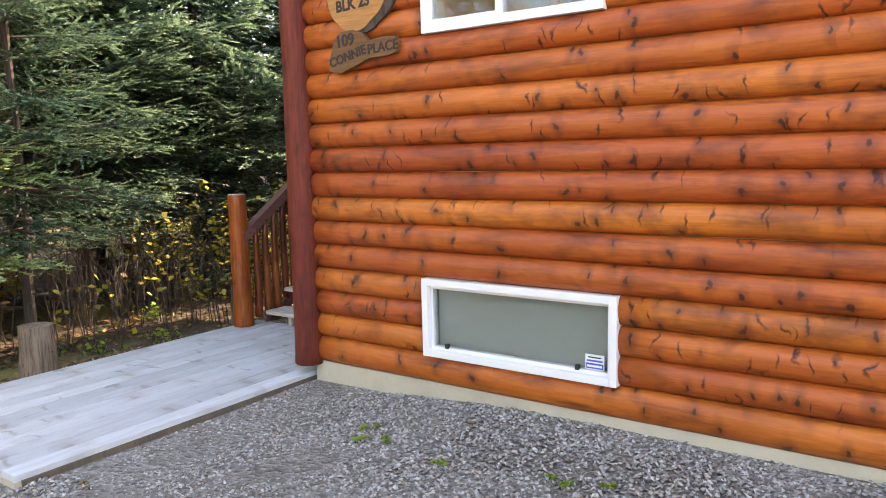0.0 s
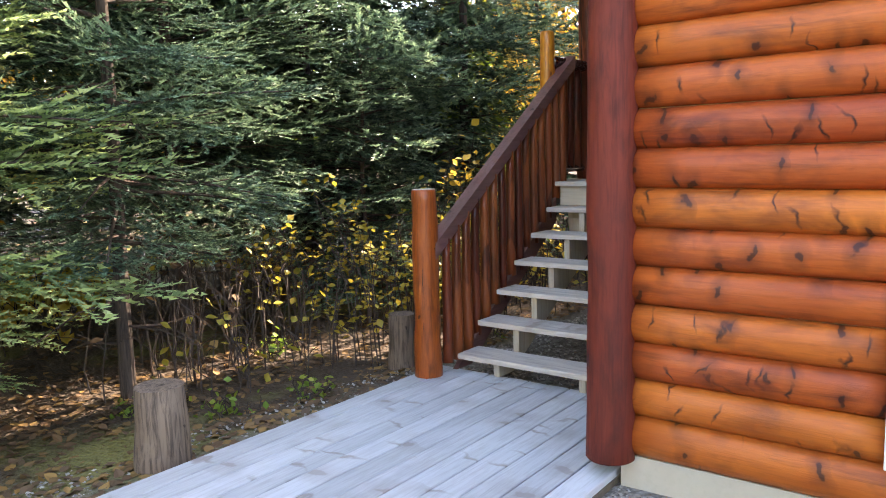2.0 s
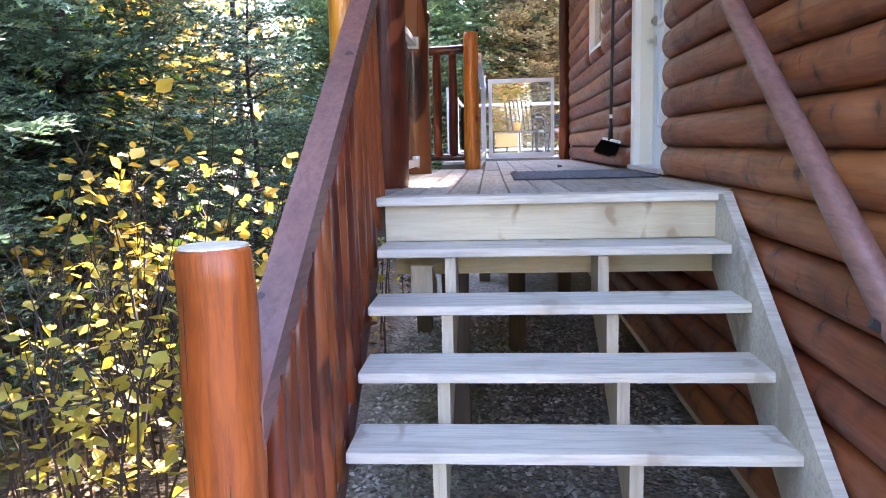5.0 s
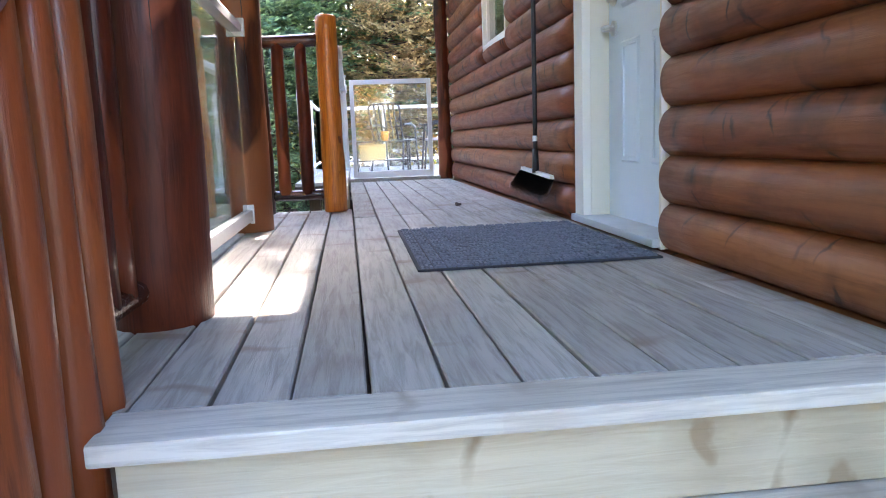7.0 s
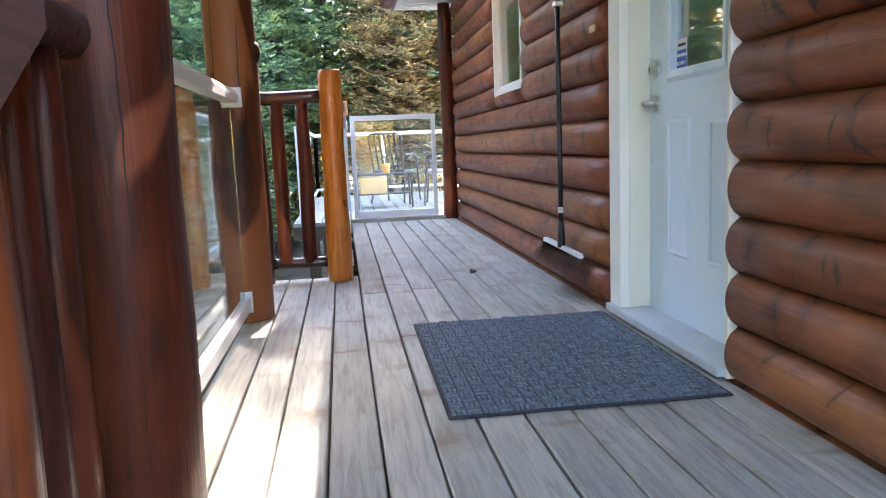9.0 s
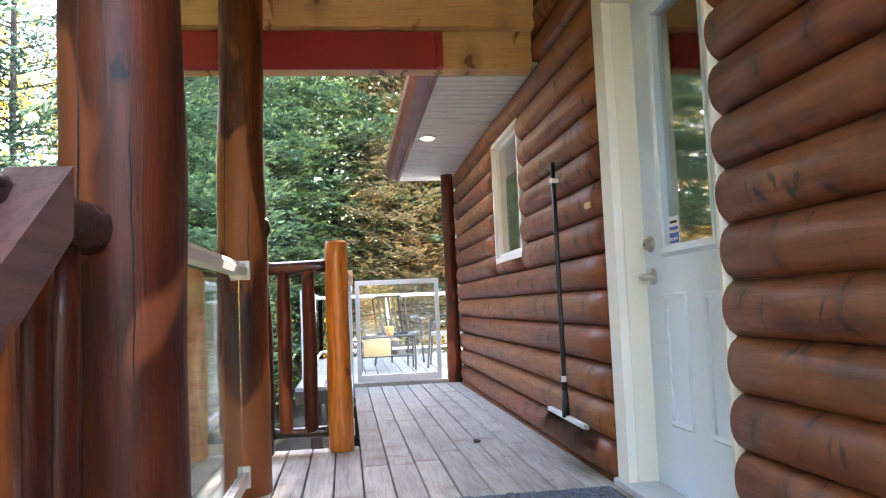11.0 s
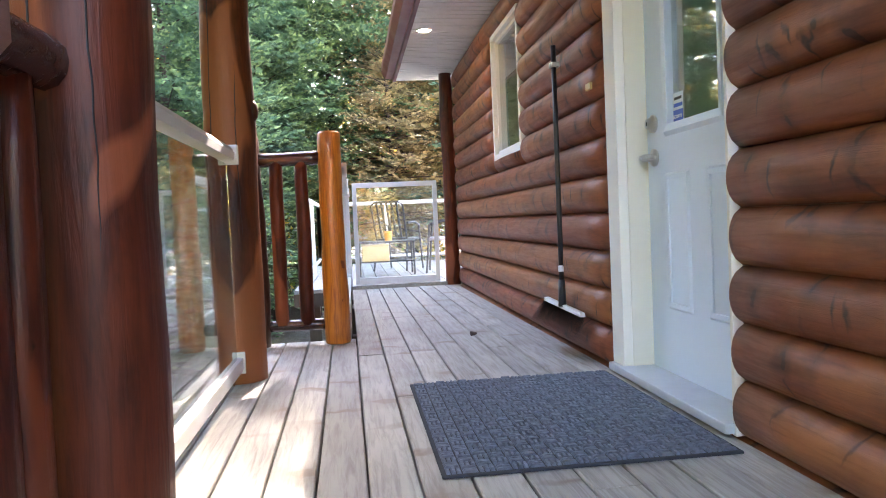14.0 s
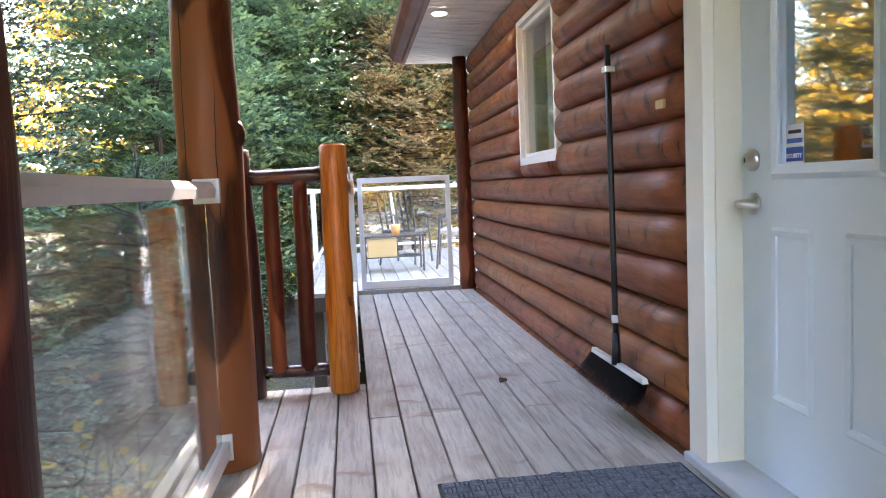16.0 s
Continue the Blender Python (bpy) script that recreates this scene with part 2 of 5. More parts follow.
M_baluster = wood("red_baluster", "z", (0.25, 0.052, 0.016), (0.13, 0.027, 0.010), (0.045, 0.011, 0.006), 0.36, (0.018, 0.007, 0.005), 3.4, 0.6, 0.25, 0.75, 0.35, peel=(0.28, 0.066, 0.020), spec=0.3, smudge=0.7)
M_rail = wood("purple_brown_rail", "y", (0.24, 0.115, 0.098), (0.16, 0.072, 0.062), (0.08, 0.034, 0.03), 0.42, (0.03, 0.012, 0.01), 2.4, 0.4, 0.15, 0.3, 0.1)
M_board = wood("grey_deck_board", "y", (0.46, 0.437, 0.392), (0.37, 0.35, 0.315), (0.22, 0.195, 0.168), 0.72, (0.26, 0.21, 0.165), 1.2, 0.6, 0.0, 0.1, 0.16, flat="x")
M_low = wood("pale_deck_board", "y", (0.54, 0.565, 0.575), (0.44, 0.46, 0.465), (0.25, 0.24, 0.225), 0.7, (0.30, 0.275, 0.25), 1.5, 0.32, 0.0, 0.25, 0.14, flat="x")
M_tread = wood("pale_tread", "x", (0.64, 0.60, 0.52), (0.52, 0.48, 0.41), (0.27, 0.245, 0.215), 0.7, (0.36, 0.31, 0.25), 1.2, 0.5, 0.0, 0.2, 0.1, flat="y")
M_lumber = wood("weathered_lumber", "z", (0.52, 0.47, 0.37), (0.42, 0.37, 0.28), (0.27, 0.22, 0.16), 0.7, (0.15, 0.10, 0.06), 2.2, 0.4, 0.0, 0.2, 0.12)
M_fascia = wood("cream_fascia_board", "x", (0.58, 0.52, 0.38), (0.50, 0.44, 0.31), (0.36, 0.29, 0.19), 0.6, (0.3, 0.22, 0.13), 1.6, 0.35, 0.0, 0.15, 0.06, flat="z")
M_joist = wood("brown_joist", "z", (0.13, 0.095, 0.065), (0.09, 0.065, 0.045), (0.05, 0.037, 0.026), 0.75, (0.04, 0.03, 0.02), 2.2)
M_pine = wood("pale_pine_timber", "x", (0.78, 0.52, 0.22), (0.70, 0.42, 0.15), (0.50, 0.25, 0.08), 0.5, (0.14, 0.05, 0.015), 1.8, 0.35, 0.05, 0.15, 0.08, flat="z")
M_stump = wood("stump_wood", "z", (0.30, 0.22, 0.15), (0.17, 0.12, 0.085), (0.05, 0.036, 0.028), 0.85, (0.05, 0.03, 0.02), 3.0, 0.8)
M_sign = wood("sign_wood", "x", (0.19, 0.092, 0.042), (0.135, 0.062, 0.028), (0.06, 0.030, 0.016), 0.7, (0.10, 0.05, 0.03), 3.0, 0.5, spec=0.2)
M_slab = wood("log_slice_wood", "x", (0.46, 0.20, 0.055), (0.36, 0.145, 0.038), (0.20, 0.075, 0.02), 0.6, (0.2, 0.08, 0.03), 3.0, 0.5)
M_bark = wood("spruce_bark", "z", (0.10, 0.07, 0.055), (0.06, 0.043, 0.035), (0.025, 0.02, 0.016), 0.9, (0.03, 0.02, 0.018), 4.0, 0.9)
M_white = painted("white_vinyl", (0.78, 0.78, 0.77), 0.4, 0.08)
M_cream = painted("cream_trim_paint", (0.76, 0.72, 0.61), 0.5, 0.10)
M_door = painted("pale_blue_white_door_paint", (0.70, 0.80, 0.90), 0.34, 0.05)
M_trim = painted("ivory_trim_paint", (0.82, 0.79, 0.71), 0.45, 0.08)
M_sill = painted("grey_threshold_metal", (0.50, 0.53, 0.56), 0.4, 0.3, 6)
M_alu = painted("white_aluminium", (0.72, 0.72, 0.71), 0.35, 0.12)
M_found = painted("cream_foundation", (0.52, 0.475, 0.36), 0.8, 0.5, 2.5)
M_red = painted("dark_red_fascia_metal", (0.34, 0.020, 0.024), 0.38, 0.2)
M_gut = painted("brown_red_gutter_metal", (0.17, 0.040, 0.030), 0.35, 0.2)
M_soff = painted("white_soffit_metal", (0.74, 0.73, 0.69), 0.45, 0.08)
M_black = painted("black_plastic", (0.018, 0.018, 0.02), 0.4, 0.1)
M_bristle = painted("black_bristles", (0.012, 0.012, 0.014), 0.8, 0.1, 40)
M_interior = painted("cream_interior_wall", (0.62, 0.53, 0.40), 0.7, 0.05)
M_roof = painted("brown_roof_metal", (0.10, 0.05, 0.04), 0.5, 0.2)
M_blind = painted("grey_blind", (0.38, 0.39, 0.345), 0.5, 0.1)
M_blue = painted("blue_sticker", (0.03, 0.10, 0.50), 0.4, 0.02)
M_paper = painted("white_sticker", (0.75, 0.77, 0.78), 0.4, 0.02)
M_letter = painted("dark_letter_paint", (0.018, 0.012, 0.010), 0.6, 0.1)
M_orange = painted("orange_plastic", (0.75, 0.26, 0.02), 0.4, 0.05)
M_straw = painted("straw_coloured_box", (0.62, 0.46, 0.20), 0.7, 0.3, 8)
M_silver = painted("silver_car_paint", (0.62, 0.63, 0.64), 0.25, 0.05, 3, 0.3)
M_tyre = painted("tyre_rubber", (0.02, 0.02, 0.02), 0.8, 0.1)
M_steel = Mat("satin_nickel", 0.28, 1.0).color((0.62, 0.61, 0.59)).m
M_grey = painted("grey_cushion", (0.35, 0.33, 0.36), 0.8, 0.1)
M_brass = painted("brass_plate", (0.62, 0.42, 0.18), 0.45, 0.1)


def glass(name, tint=(0.92, 0.97, 0.95), ior=1.45):
    m = Mat(name, 0.02)
    m.p.inputs["Transmission Weight"].default_value = 1.0
    m.p.inputs["IOR"].default_value = ior
    m.color(tint)
    return m.m


M_glass = glass("clear_glass")
M_coated = glass("coated_insulating_glass", (0.80, 0.84, 0.80), 2.3)


def smeared_glass():
    """Clear glass with a film of dirt: soft streaks that catch the light."""
    m = Mat("smeared_glass", 0.02)
    m.p.inputs["Transmission Weight"].default_value = 1.0
    m.color((0.90, 0.96, 0.94))
    v, _ = m.coords((1, 1, 1))
    film = m.noise(m.n("VectorMath", {0: v, 1: (1.0, 1.6, 0.55)}, operation="MULTIPLY").outputs[0], 1.5, 5.0, 0.6, 0.8)
    dots = m.noise(v, 45.0, 2.0)
    f = m.n("Math", {0: m.value(film, 0.42, 0.72, 0.008, 0.085), 1: m.value(dots, 0.3, 0.75, 0.7, 1.3)}, operation="MULTIPLY").outputs[0]
    d = m.n("BsdfDiffuse", {"Color": (0.62, 0.63, 0.60, 1)})
    t = m.n("BsdfTranslucent", {"Color": (0.62, 0.63, 0.60, 1)})
    dt = m.n("MixShader", {0: 0.5, 1: d.outputs[0], 2: t.outputs[0]})
    mx = m.n("MixShader", {0: f, 1: m.p.outputs[0], 2: dt.outputs[0]})
    m.t.links.new(mx.outputs[0], m.t.nodes["Material Output"].inputs[0])
    return m.m


M_smear = smeared_glass()


def lamp_glow():
    m = Mat("lamp_lens", 0.4)
    m.p.inputs["Emission Color"].default_value = (1.0, 0.86, 0.62, 1)
    m.p.inputs["Emission Strength"].default_value = 6.0
    return m.m


M_lens = lamp_glow()


def foliage(name, a, b, c, rough=0.55, glow=0.35, scale=0.9):
    """Leaves and needles: a tone for each leaf, larger patches, light that passes through."""
    m = Mat(name, rough)
    geo, tc = m.n("NewGeometry"), m.n("TexCoord")
    patch = m.noise(tc.outputs["Object"], scale, 3.0)
    col = m.mix(m.value(patch, 0.35, 0.68), a, b)
    col = m.mix(m.value(geo.outputs["Random Per Island"], 0.55, 1.0, 0, 0.85), col, c)
    m.color(col)
    tr = m.n("BsdfTranslucent", {"Color": col})
    mixs = m.n("MixShader", {0: glow, 1: m.p.outputs[0], 2: tr.outputs[0]})
    m.t.links.new(mixs.outputs[0], m.t.nodes["Material Output"].inputs[0])
    return m.m


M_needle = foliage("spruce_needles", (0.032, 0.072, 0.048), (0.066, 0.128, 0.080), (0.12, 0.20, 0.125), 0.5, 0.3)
# Tip needles paler: their own tone plus sky light put into the colour.
M_pale_tip = foliage("pale_lit_tip_needles", (0.13, 0.235, 0.15), (0.215, 0.34, 0.20), (0.34, 0.47, 0.27), 0.5, 0.36)
# Brighter copy of the spruce needles: sunlight on the north trees, as colour.
M_sunny = foliage("sunlit_spruce_needles", (0.085, 0.155, 0.085), (0.135, 0.23, 0.12), (0.21, 0.31, 0.17), 0.5, 0.42)
# Next two needle colours include the sun and sky light on the boughs.
M_tip = foliage("sun_bright_spruce_needles", (0.14, 0.23, 0.10), (0.24, 0.36, 0.15), (0.40, 0.52, 0.22), 0.5, 0.45)
M_sunlit_tip = foliage("sunlit_tip_needles", (0.38, 0.51, 0.20), (0.48, 0.61, 0.25), (0.58, 0.68, 0.33), 0.5, 0.5)
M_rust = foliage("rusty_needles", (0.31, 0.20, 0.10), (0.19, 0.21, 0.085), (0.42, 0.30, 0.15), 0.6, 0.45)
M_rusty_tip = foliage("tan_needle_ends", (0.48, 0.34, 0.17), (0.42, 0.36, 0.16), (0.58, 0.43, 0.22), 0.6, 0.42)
TIP_NEEDLES = {"spruce_needles": M_pale_tip, "sunlit_spruce_needles": M_tip, "sun_bright_spruce_needles": M_sunlit_tip, "rusty_needles": M_rusty_tip}
M_leaf = foliage("yellow_leaf", (0.47, 0.335, 0.04), (0.33, 0.35, 0.055), (0.52, 0.32, 0.035), 0.5, 0.4, 4.0)
M_gold = foliage("golden_leaves", (0.60, 0.40, 0.05), (0.50, 0.42, 0.09), (0.72, 0.40, 0.06), 0.5, 0.45)
M_green = foliage("green_leaf", (0.13, 0.24, 0.03), (0.20, 0.30, 0.04), (0.34, 0.36, 0.05), 0.5, 0.4, 3.0)
M_litter = foliage("dead_leaves", (0.15, 0.085, 0.04), (0.09, 0.06, 0.035), (0.36, 0.21, 0.06), 0.75, 0.1, 2.0)
M_twig = painted("grey_brown_twigs", (0.055, 0.040, 0.032), 0.85, 0.3, 8)


def ground_mat():
    """Grey gravel by the house, leaf-strewn soil under the trees, one sheet."""
    m = Mat("ground", 0.9)
    tc = m.n("TexCoord").outputs["Object"]
    xyz = m.n("SeparateXYZ", {0: tc})
    big = m.noise(tc, 0.9, 4.0)
    vor = m.n("TexVoronoi", {"Vector": tc, "Scale": 38.0})
    gravel = m.mix(m.n("SeparateColor", {0: vor.outputs["Color"]}).outputs[0], (0.13, 0.118, 0.10), (0.30, 0.28, 0.245))
    gravel = m.mix(m.value(big, 0.5, 0.72, 0, 0.7), gravel, (0.12, 0.10, 0.075))
    soil = m.mix(m.noise(tc, 6.0, 6.0, 0.7), (0.03, 0.023, 0.016), (0.12, 0.08, 0.048))
    soil = m.mix(m.value(m.noise(tc, 0.5, 3.0), 0.5, 0.62), soil, (0.20, 0.19, 0.06))
    edge = m.n("Math", {0: xyz.outputs[0], 1: m.value(big, 0, 1, -0.9, 0.9)}, operation="ADD").outputs[0]
    m.color(m.mix(m.value(edge, -6.1, -5.5), soil, gravel))
    m.bump(m.n("Math", {0: vor.outputs["Distance"], 1: m.noise(tc, 12.0, 5.0)}, operation="SUBTRACT").outputs[0], 0.8, 0.03)
    return m.m


def stone_mat():
    m = Mat("gravel_stone", 0.8)
    r = m.n("NewGeometry").outputs["Random Per Island"]
    c = m.ramp(r, [(0.0, (0.13, 0.120, 0.104)), (0.35, (0.25, 0.233, 0.206)), (0.7, (0.38, 0.36, 0.325)), (0.9, (0.52, 0.50, 0.455)), (1.0, (0.28, 0.19, 0.12))])
    n = m.noise(m.n("TexCoord").outputs["Object"], 90.0, 3.0)
    m.color(m.mix(m.value(n, 0.4, 0.7, 0, 0.35), c, (0.16, 0.15, 0.135)))
    m.bump(n, 0.3, 0.004)
    return m.m


def mat_weave():
    m = Mat("charcoal_ribbed_mat", 0.95)
    tc = m.n("TexCoord").outputs["Object"]
    n = m.noise(tc, 60.0, 3.0)
    m.color(m.mix(n, (0.036, 0.043, 0.060), (0.21, 0.235, 0.295)))
    m.bump(n, 0.6, 0.006)
    return m.m


M_ground, M_stone, M_mat = ground_mat(), stone_mat(), mat_weave()
M_matbase = painted("dark_mat_backing", (0.035, 0.037, 0.045), 0.95, 0.2, 30)

# ---- main levels ----
DECK, LOW = 1.305, 0.10
SEAM_S, SEAM_W = 3.712, -3.852       # planes of the log seams, south wall and west wall
SOUTH_PITCH, WEST_PITCH = 0.1648, 0.1668
HOUSE_N, HOUSE_E, EAVE = 13.0, 4.2, 3.47


def log_piece(axis, a, b, z0, z1, seam, bulge, za, zb, mat, parent, seed, sign=-1):
    """A half-round siding log from a to b; za..zb is the part of its height that is left by an opening."""
    rnd = random.Random(seed)
    n = max(2, int((b - a) / 0.3) + 1)
    prof = []
    steps = 9
    for i in range(steps + 1):
        f = i / steps
        z = z0 + (z1 - z0) * f
        if z < za or z > zb:
            continue
        prof.append((z, bulge * (1 - abs(2 * f - 1) ** 2.2) ** 0.72))
    for zc in (za, zb):
        if z0 < zc < z1 and zc not in [p[0] for p in prof]:
            f = (zc - z0) / (z1 - z0)
            prof.append((zc, bulge * max(0, 1 - abs(2 * f - 1) ** 2.2) ** 0.72))
    prof.sort()
    if len(prof) < 2:
        return
    bm = bmesh.new()
    rows = []
    ph = rnd.uniform(0, 6)
    for i in range(n + 1):
        s = a + (b - a) * i / n
        end = min(1.0, 0.72 + min(s - a, b - s) * 9)
        ring = []
        for z, d in prof:
            dd = d * end * (1 + 0.05 * math.sin(s * 2.3 + ph) + 0.03 * math.sin(s * 7 + ph * 2))
            zz = z + 0.0025 * math.sin(s * 1.7 + ph)
            p = seam + sign * dd
            ring.append(bm.verts.new((s, p, zz) if axis == "x" else (p, s, zz)))
        bk = seam - sign * 0.03
        ring.append(bm.verts.new((s, bk, prof[-1][0]) if axis == "x" else (bk, s, prof[-1][0])))
        ring.append(bm.verts.new((s, bk, prof[0][0]) if axis == "x" else (bk, s, prof[0][0])))
        rows.append(ring)
    k = len(rows[0])
    for r0, r1 in zip(rows, rows[1:]):
        for j in range(k):
            bm.faces.new((r0[j], r0[(j + 1) % k], r1[(j + 1) % k], r1[j]))
    bm.faces.new(rows[0]), bm.faces.new(rows[-1][::-1])
    bmesh.ops.recalc_face_normals(bm, faces=bm.faces)
    ob = part("log", bm, mat, parent)
    for p in ob.data.polygons:
        p.use_smooth = len(p.vertices) == 4
    return ob


def log_wall(axis, lo, hi, seams, seam, bulge, holes, mat, parent, seed):
    """Courses of logs, cut round the holes (a0, a1, z0, z1)."""
    for i, (z0, z1) in enumerate(zip(seams, seams[1:])):
        cuts = sorted({lo, hi, *[c for h in holes for c in h[:2] if lo < c < hi and min(h[3], z1) - max(h[2], z0) > 0.055]})
        for j, (a, b) in enumerate(zip(cuts, cuts[1:])):
            mid = (a + b) / 2
            spans = [(z0, z1)]
            for h in holes:
                if h[0] < mid < h[1] and min(h[3], z1) - max(h[2], z0) > 0.055:
                    spans = [s for p, q in spans for s in ((p, min(q, h[2])), (max(p, h[3]), q)) if s[1] - s[0] > 0.012]
            for za, zb in spans:
                log_piece(axis, a, b, z0 + 0.001, z1 - 0.001, seam, bulge, za, zb, mat, parent, seed + i * 31 + j)


def slab_with_holes(bm, axis, p0, p1, lo, hi, z0, z1, holes):
    """A wall's core between planes p0 and p1, open at the holes."""
    xs = sorted({lo, hi, *[c for h in holes for c in h[:2]]})
    for a, b in zip(xs, xs[1:]):
        mid, spans = (a + b) / 2, [(z0, z1)]
        for h in holes:
            if h[0] < mid < h[1]:
                spans = [s for p, q in spans for s in ((p, min(q, h[2])), (max(p, h[3]), q)) if s[1] - s[0] > 0.001]
        for za, zb in spans:
            if axis == "x":
                box(bm, a, b, p0, p1, za, zb)
            else:
                box(bm, p0, p1, a, b, za, zb)
    return bm


# ---- ground: one sheet, fine by the house, reaching the horizon ----
def ground_height(x, y):
    z = 0.03
    if x < -5.4:
        z -= 0.16 * min(1.0, (-5.4 - x) / 1.2)
    if x > -3.9:
        z += 0.095 * min(1.0, max(0.0, (x + 3.7) / 1.6)) * min(1.0, max(0.0, (y - 1.6) / 1.6))
    if y > 14:
        z += min(1.1, 0.09 * (y - 14))
    return z + 0.03 * noise.noise((x * 0.7, y * 0.7, 0)) * (1 if x < -5.2 or y < 1 else 0.5) + 0.015 * noise.noise((x * 2.7, y * 2.7, 3))


def build_ground():
    us = np.linspace(-1, 1, 150)
    ax = np.sinh(us * 4.6) / np.sinh(4.6) * 600
    verts, faces = [], []
    for j in range(150):
        for i in range(150):
            x, y = ax[i] - 5.0, ax[j] + 4.0
            verts.append((x, y, ground_height(x, y) if abs(x) < 40 and abs(y) < 40 else -0.13))
    for j in range(149):
        for i in range(149):
            a = j * 150 + i
            faces.append((a, a + 1, a + 151, a + 150))
    me = bpy.data.meshes.new("ground")
    me.from_pydata(verts, [], faces)
    me.materials.append(M_ground)
    me.polygons.foreach_set("use_smooth", [True] * len(faces))
    tagged(new("ground", me), "grey gravel yard turning to leaf-strewn forest soil", "ground", kind="structure")


build_ground()

# ---- the house ----
LW = (-2.795, -1.510, 0.372, 0.866)           # low south window (x0, x1, z0, z1)
UW = (-2.742, -1.592, 2.345, 3.42)            # upper south window
DOOR = (7.36, 8.345, DECK - 0.01, 3.46)       # door with its trim, along y
WW = (9.915, 10.79, 2.392, 3.305)             # west window

wall_south = tagged(part("wall_south", slab_with_holes(bmesh.new(), "x", SEAM_S + 0.02, SEAM_S + 0.2, -3.83, HOUSE_E, 0.19, 5.2, [LW, UW]), M_interior), "log-sided south wall stained orange brown", "wall", kind="structure")
wall_west = tagged(part("wall_west", slab_with_holes(bmesh.new(), "y", SEAM_W + 0.02, SEAM_W + 0.2, SEAM_S + 0.2, HOUSE_N, 0.05, 5.2, [DOOR, WW]), M_interior), "log-sided porch wall in dark brown", "wall", kind="structure")
tagged(part("wall_east", B(HOUSE_E - 0.2, HOUSE_E, SEAM_S + 0.2, HOUSE_N, 0, 5.2), M_interior), "plain brown end wall", "wall", kind="structure")
tagged(part("wall_north", B(SEAM_W + 0.2, HOUSE_E - 0.2, HOUSE_N - 0.2, HOUSE_N, 0, 5.2), M_interior), "plain brown back wall", "wall", kind="structure")
tagged(part("floor", B(SEAM_W + 0.2, HOUSE_E - 0.2, SEAM_S + 0.2, HOUSE_N - 0.2, 1.15, 1.3), M_joist), "brown indoor floor", "floor", kind="structure")
tagged(part("ceiling", B(SEAM_W + 0.2, HOUSE_E - 0.2, SEAM_S + 0.2, HOUSE_N - 0.2, 3.9, 4.0), M_interior), "pale indoor ceiling", "ceiling", kind="structure")
bm = B(-3.80, HOUSE_E, SEAM_S - 0.005, SEAM_S + 0.2, -0.2, 0.19)
tagged(part("foundation", bm, M_found), "cream painted concrete foundation strip", "foundation", kind="structure")
south_seams = [0.19] + [0.374 + SOUTH_PITCH * i for i in range(29)]
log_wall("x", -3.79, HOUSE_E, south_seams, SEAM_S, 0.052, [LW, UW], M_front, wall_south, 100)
west_seams = [1.312 + WEST_PITCH * i for i in range(-7, 23)]
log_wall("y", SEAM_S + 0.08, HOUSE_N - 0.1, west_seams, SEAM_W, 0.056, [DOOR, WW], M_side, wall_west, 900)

corner = thing("corner_post", (-3.84, 3.69, 0.17), "red-brown stained half log covering the house corner", "post")
part("log_shaft", pole((-3.842, 3.69, 0.165), (-3.842, 3.69, 5.1), 0.107, 0.100, 20, 40, 0.05, 0.012, 5, 0.008), M_redpost, corner, smooth=True)
endp = thing("end_post", (-3.95, 12.93, DECK), "red-brown log post at the far house corner", "post")
part("log_shaft", pole((-3.95, 12.93, DECK), (-3.95, 12.93, 3.47), 0.075, 0.065, 14, 16, 0.1, 0.012, 6), M_post, endp, smooth=True)


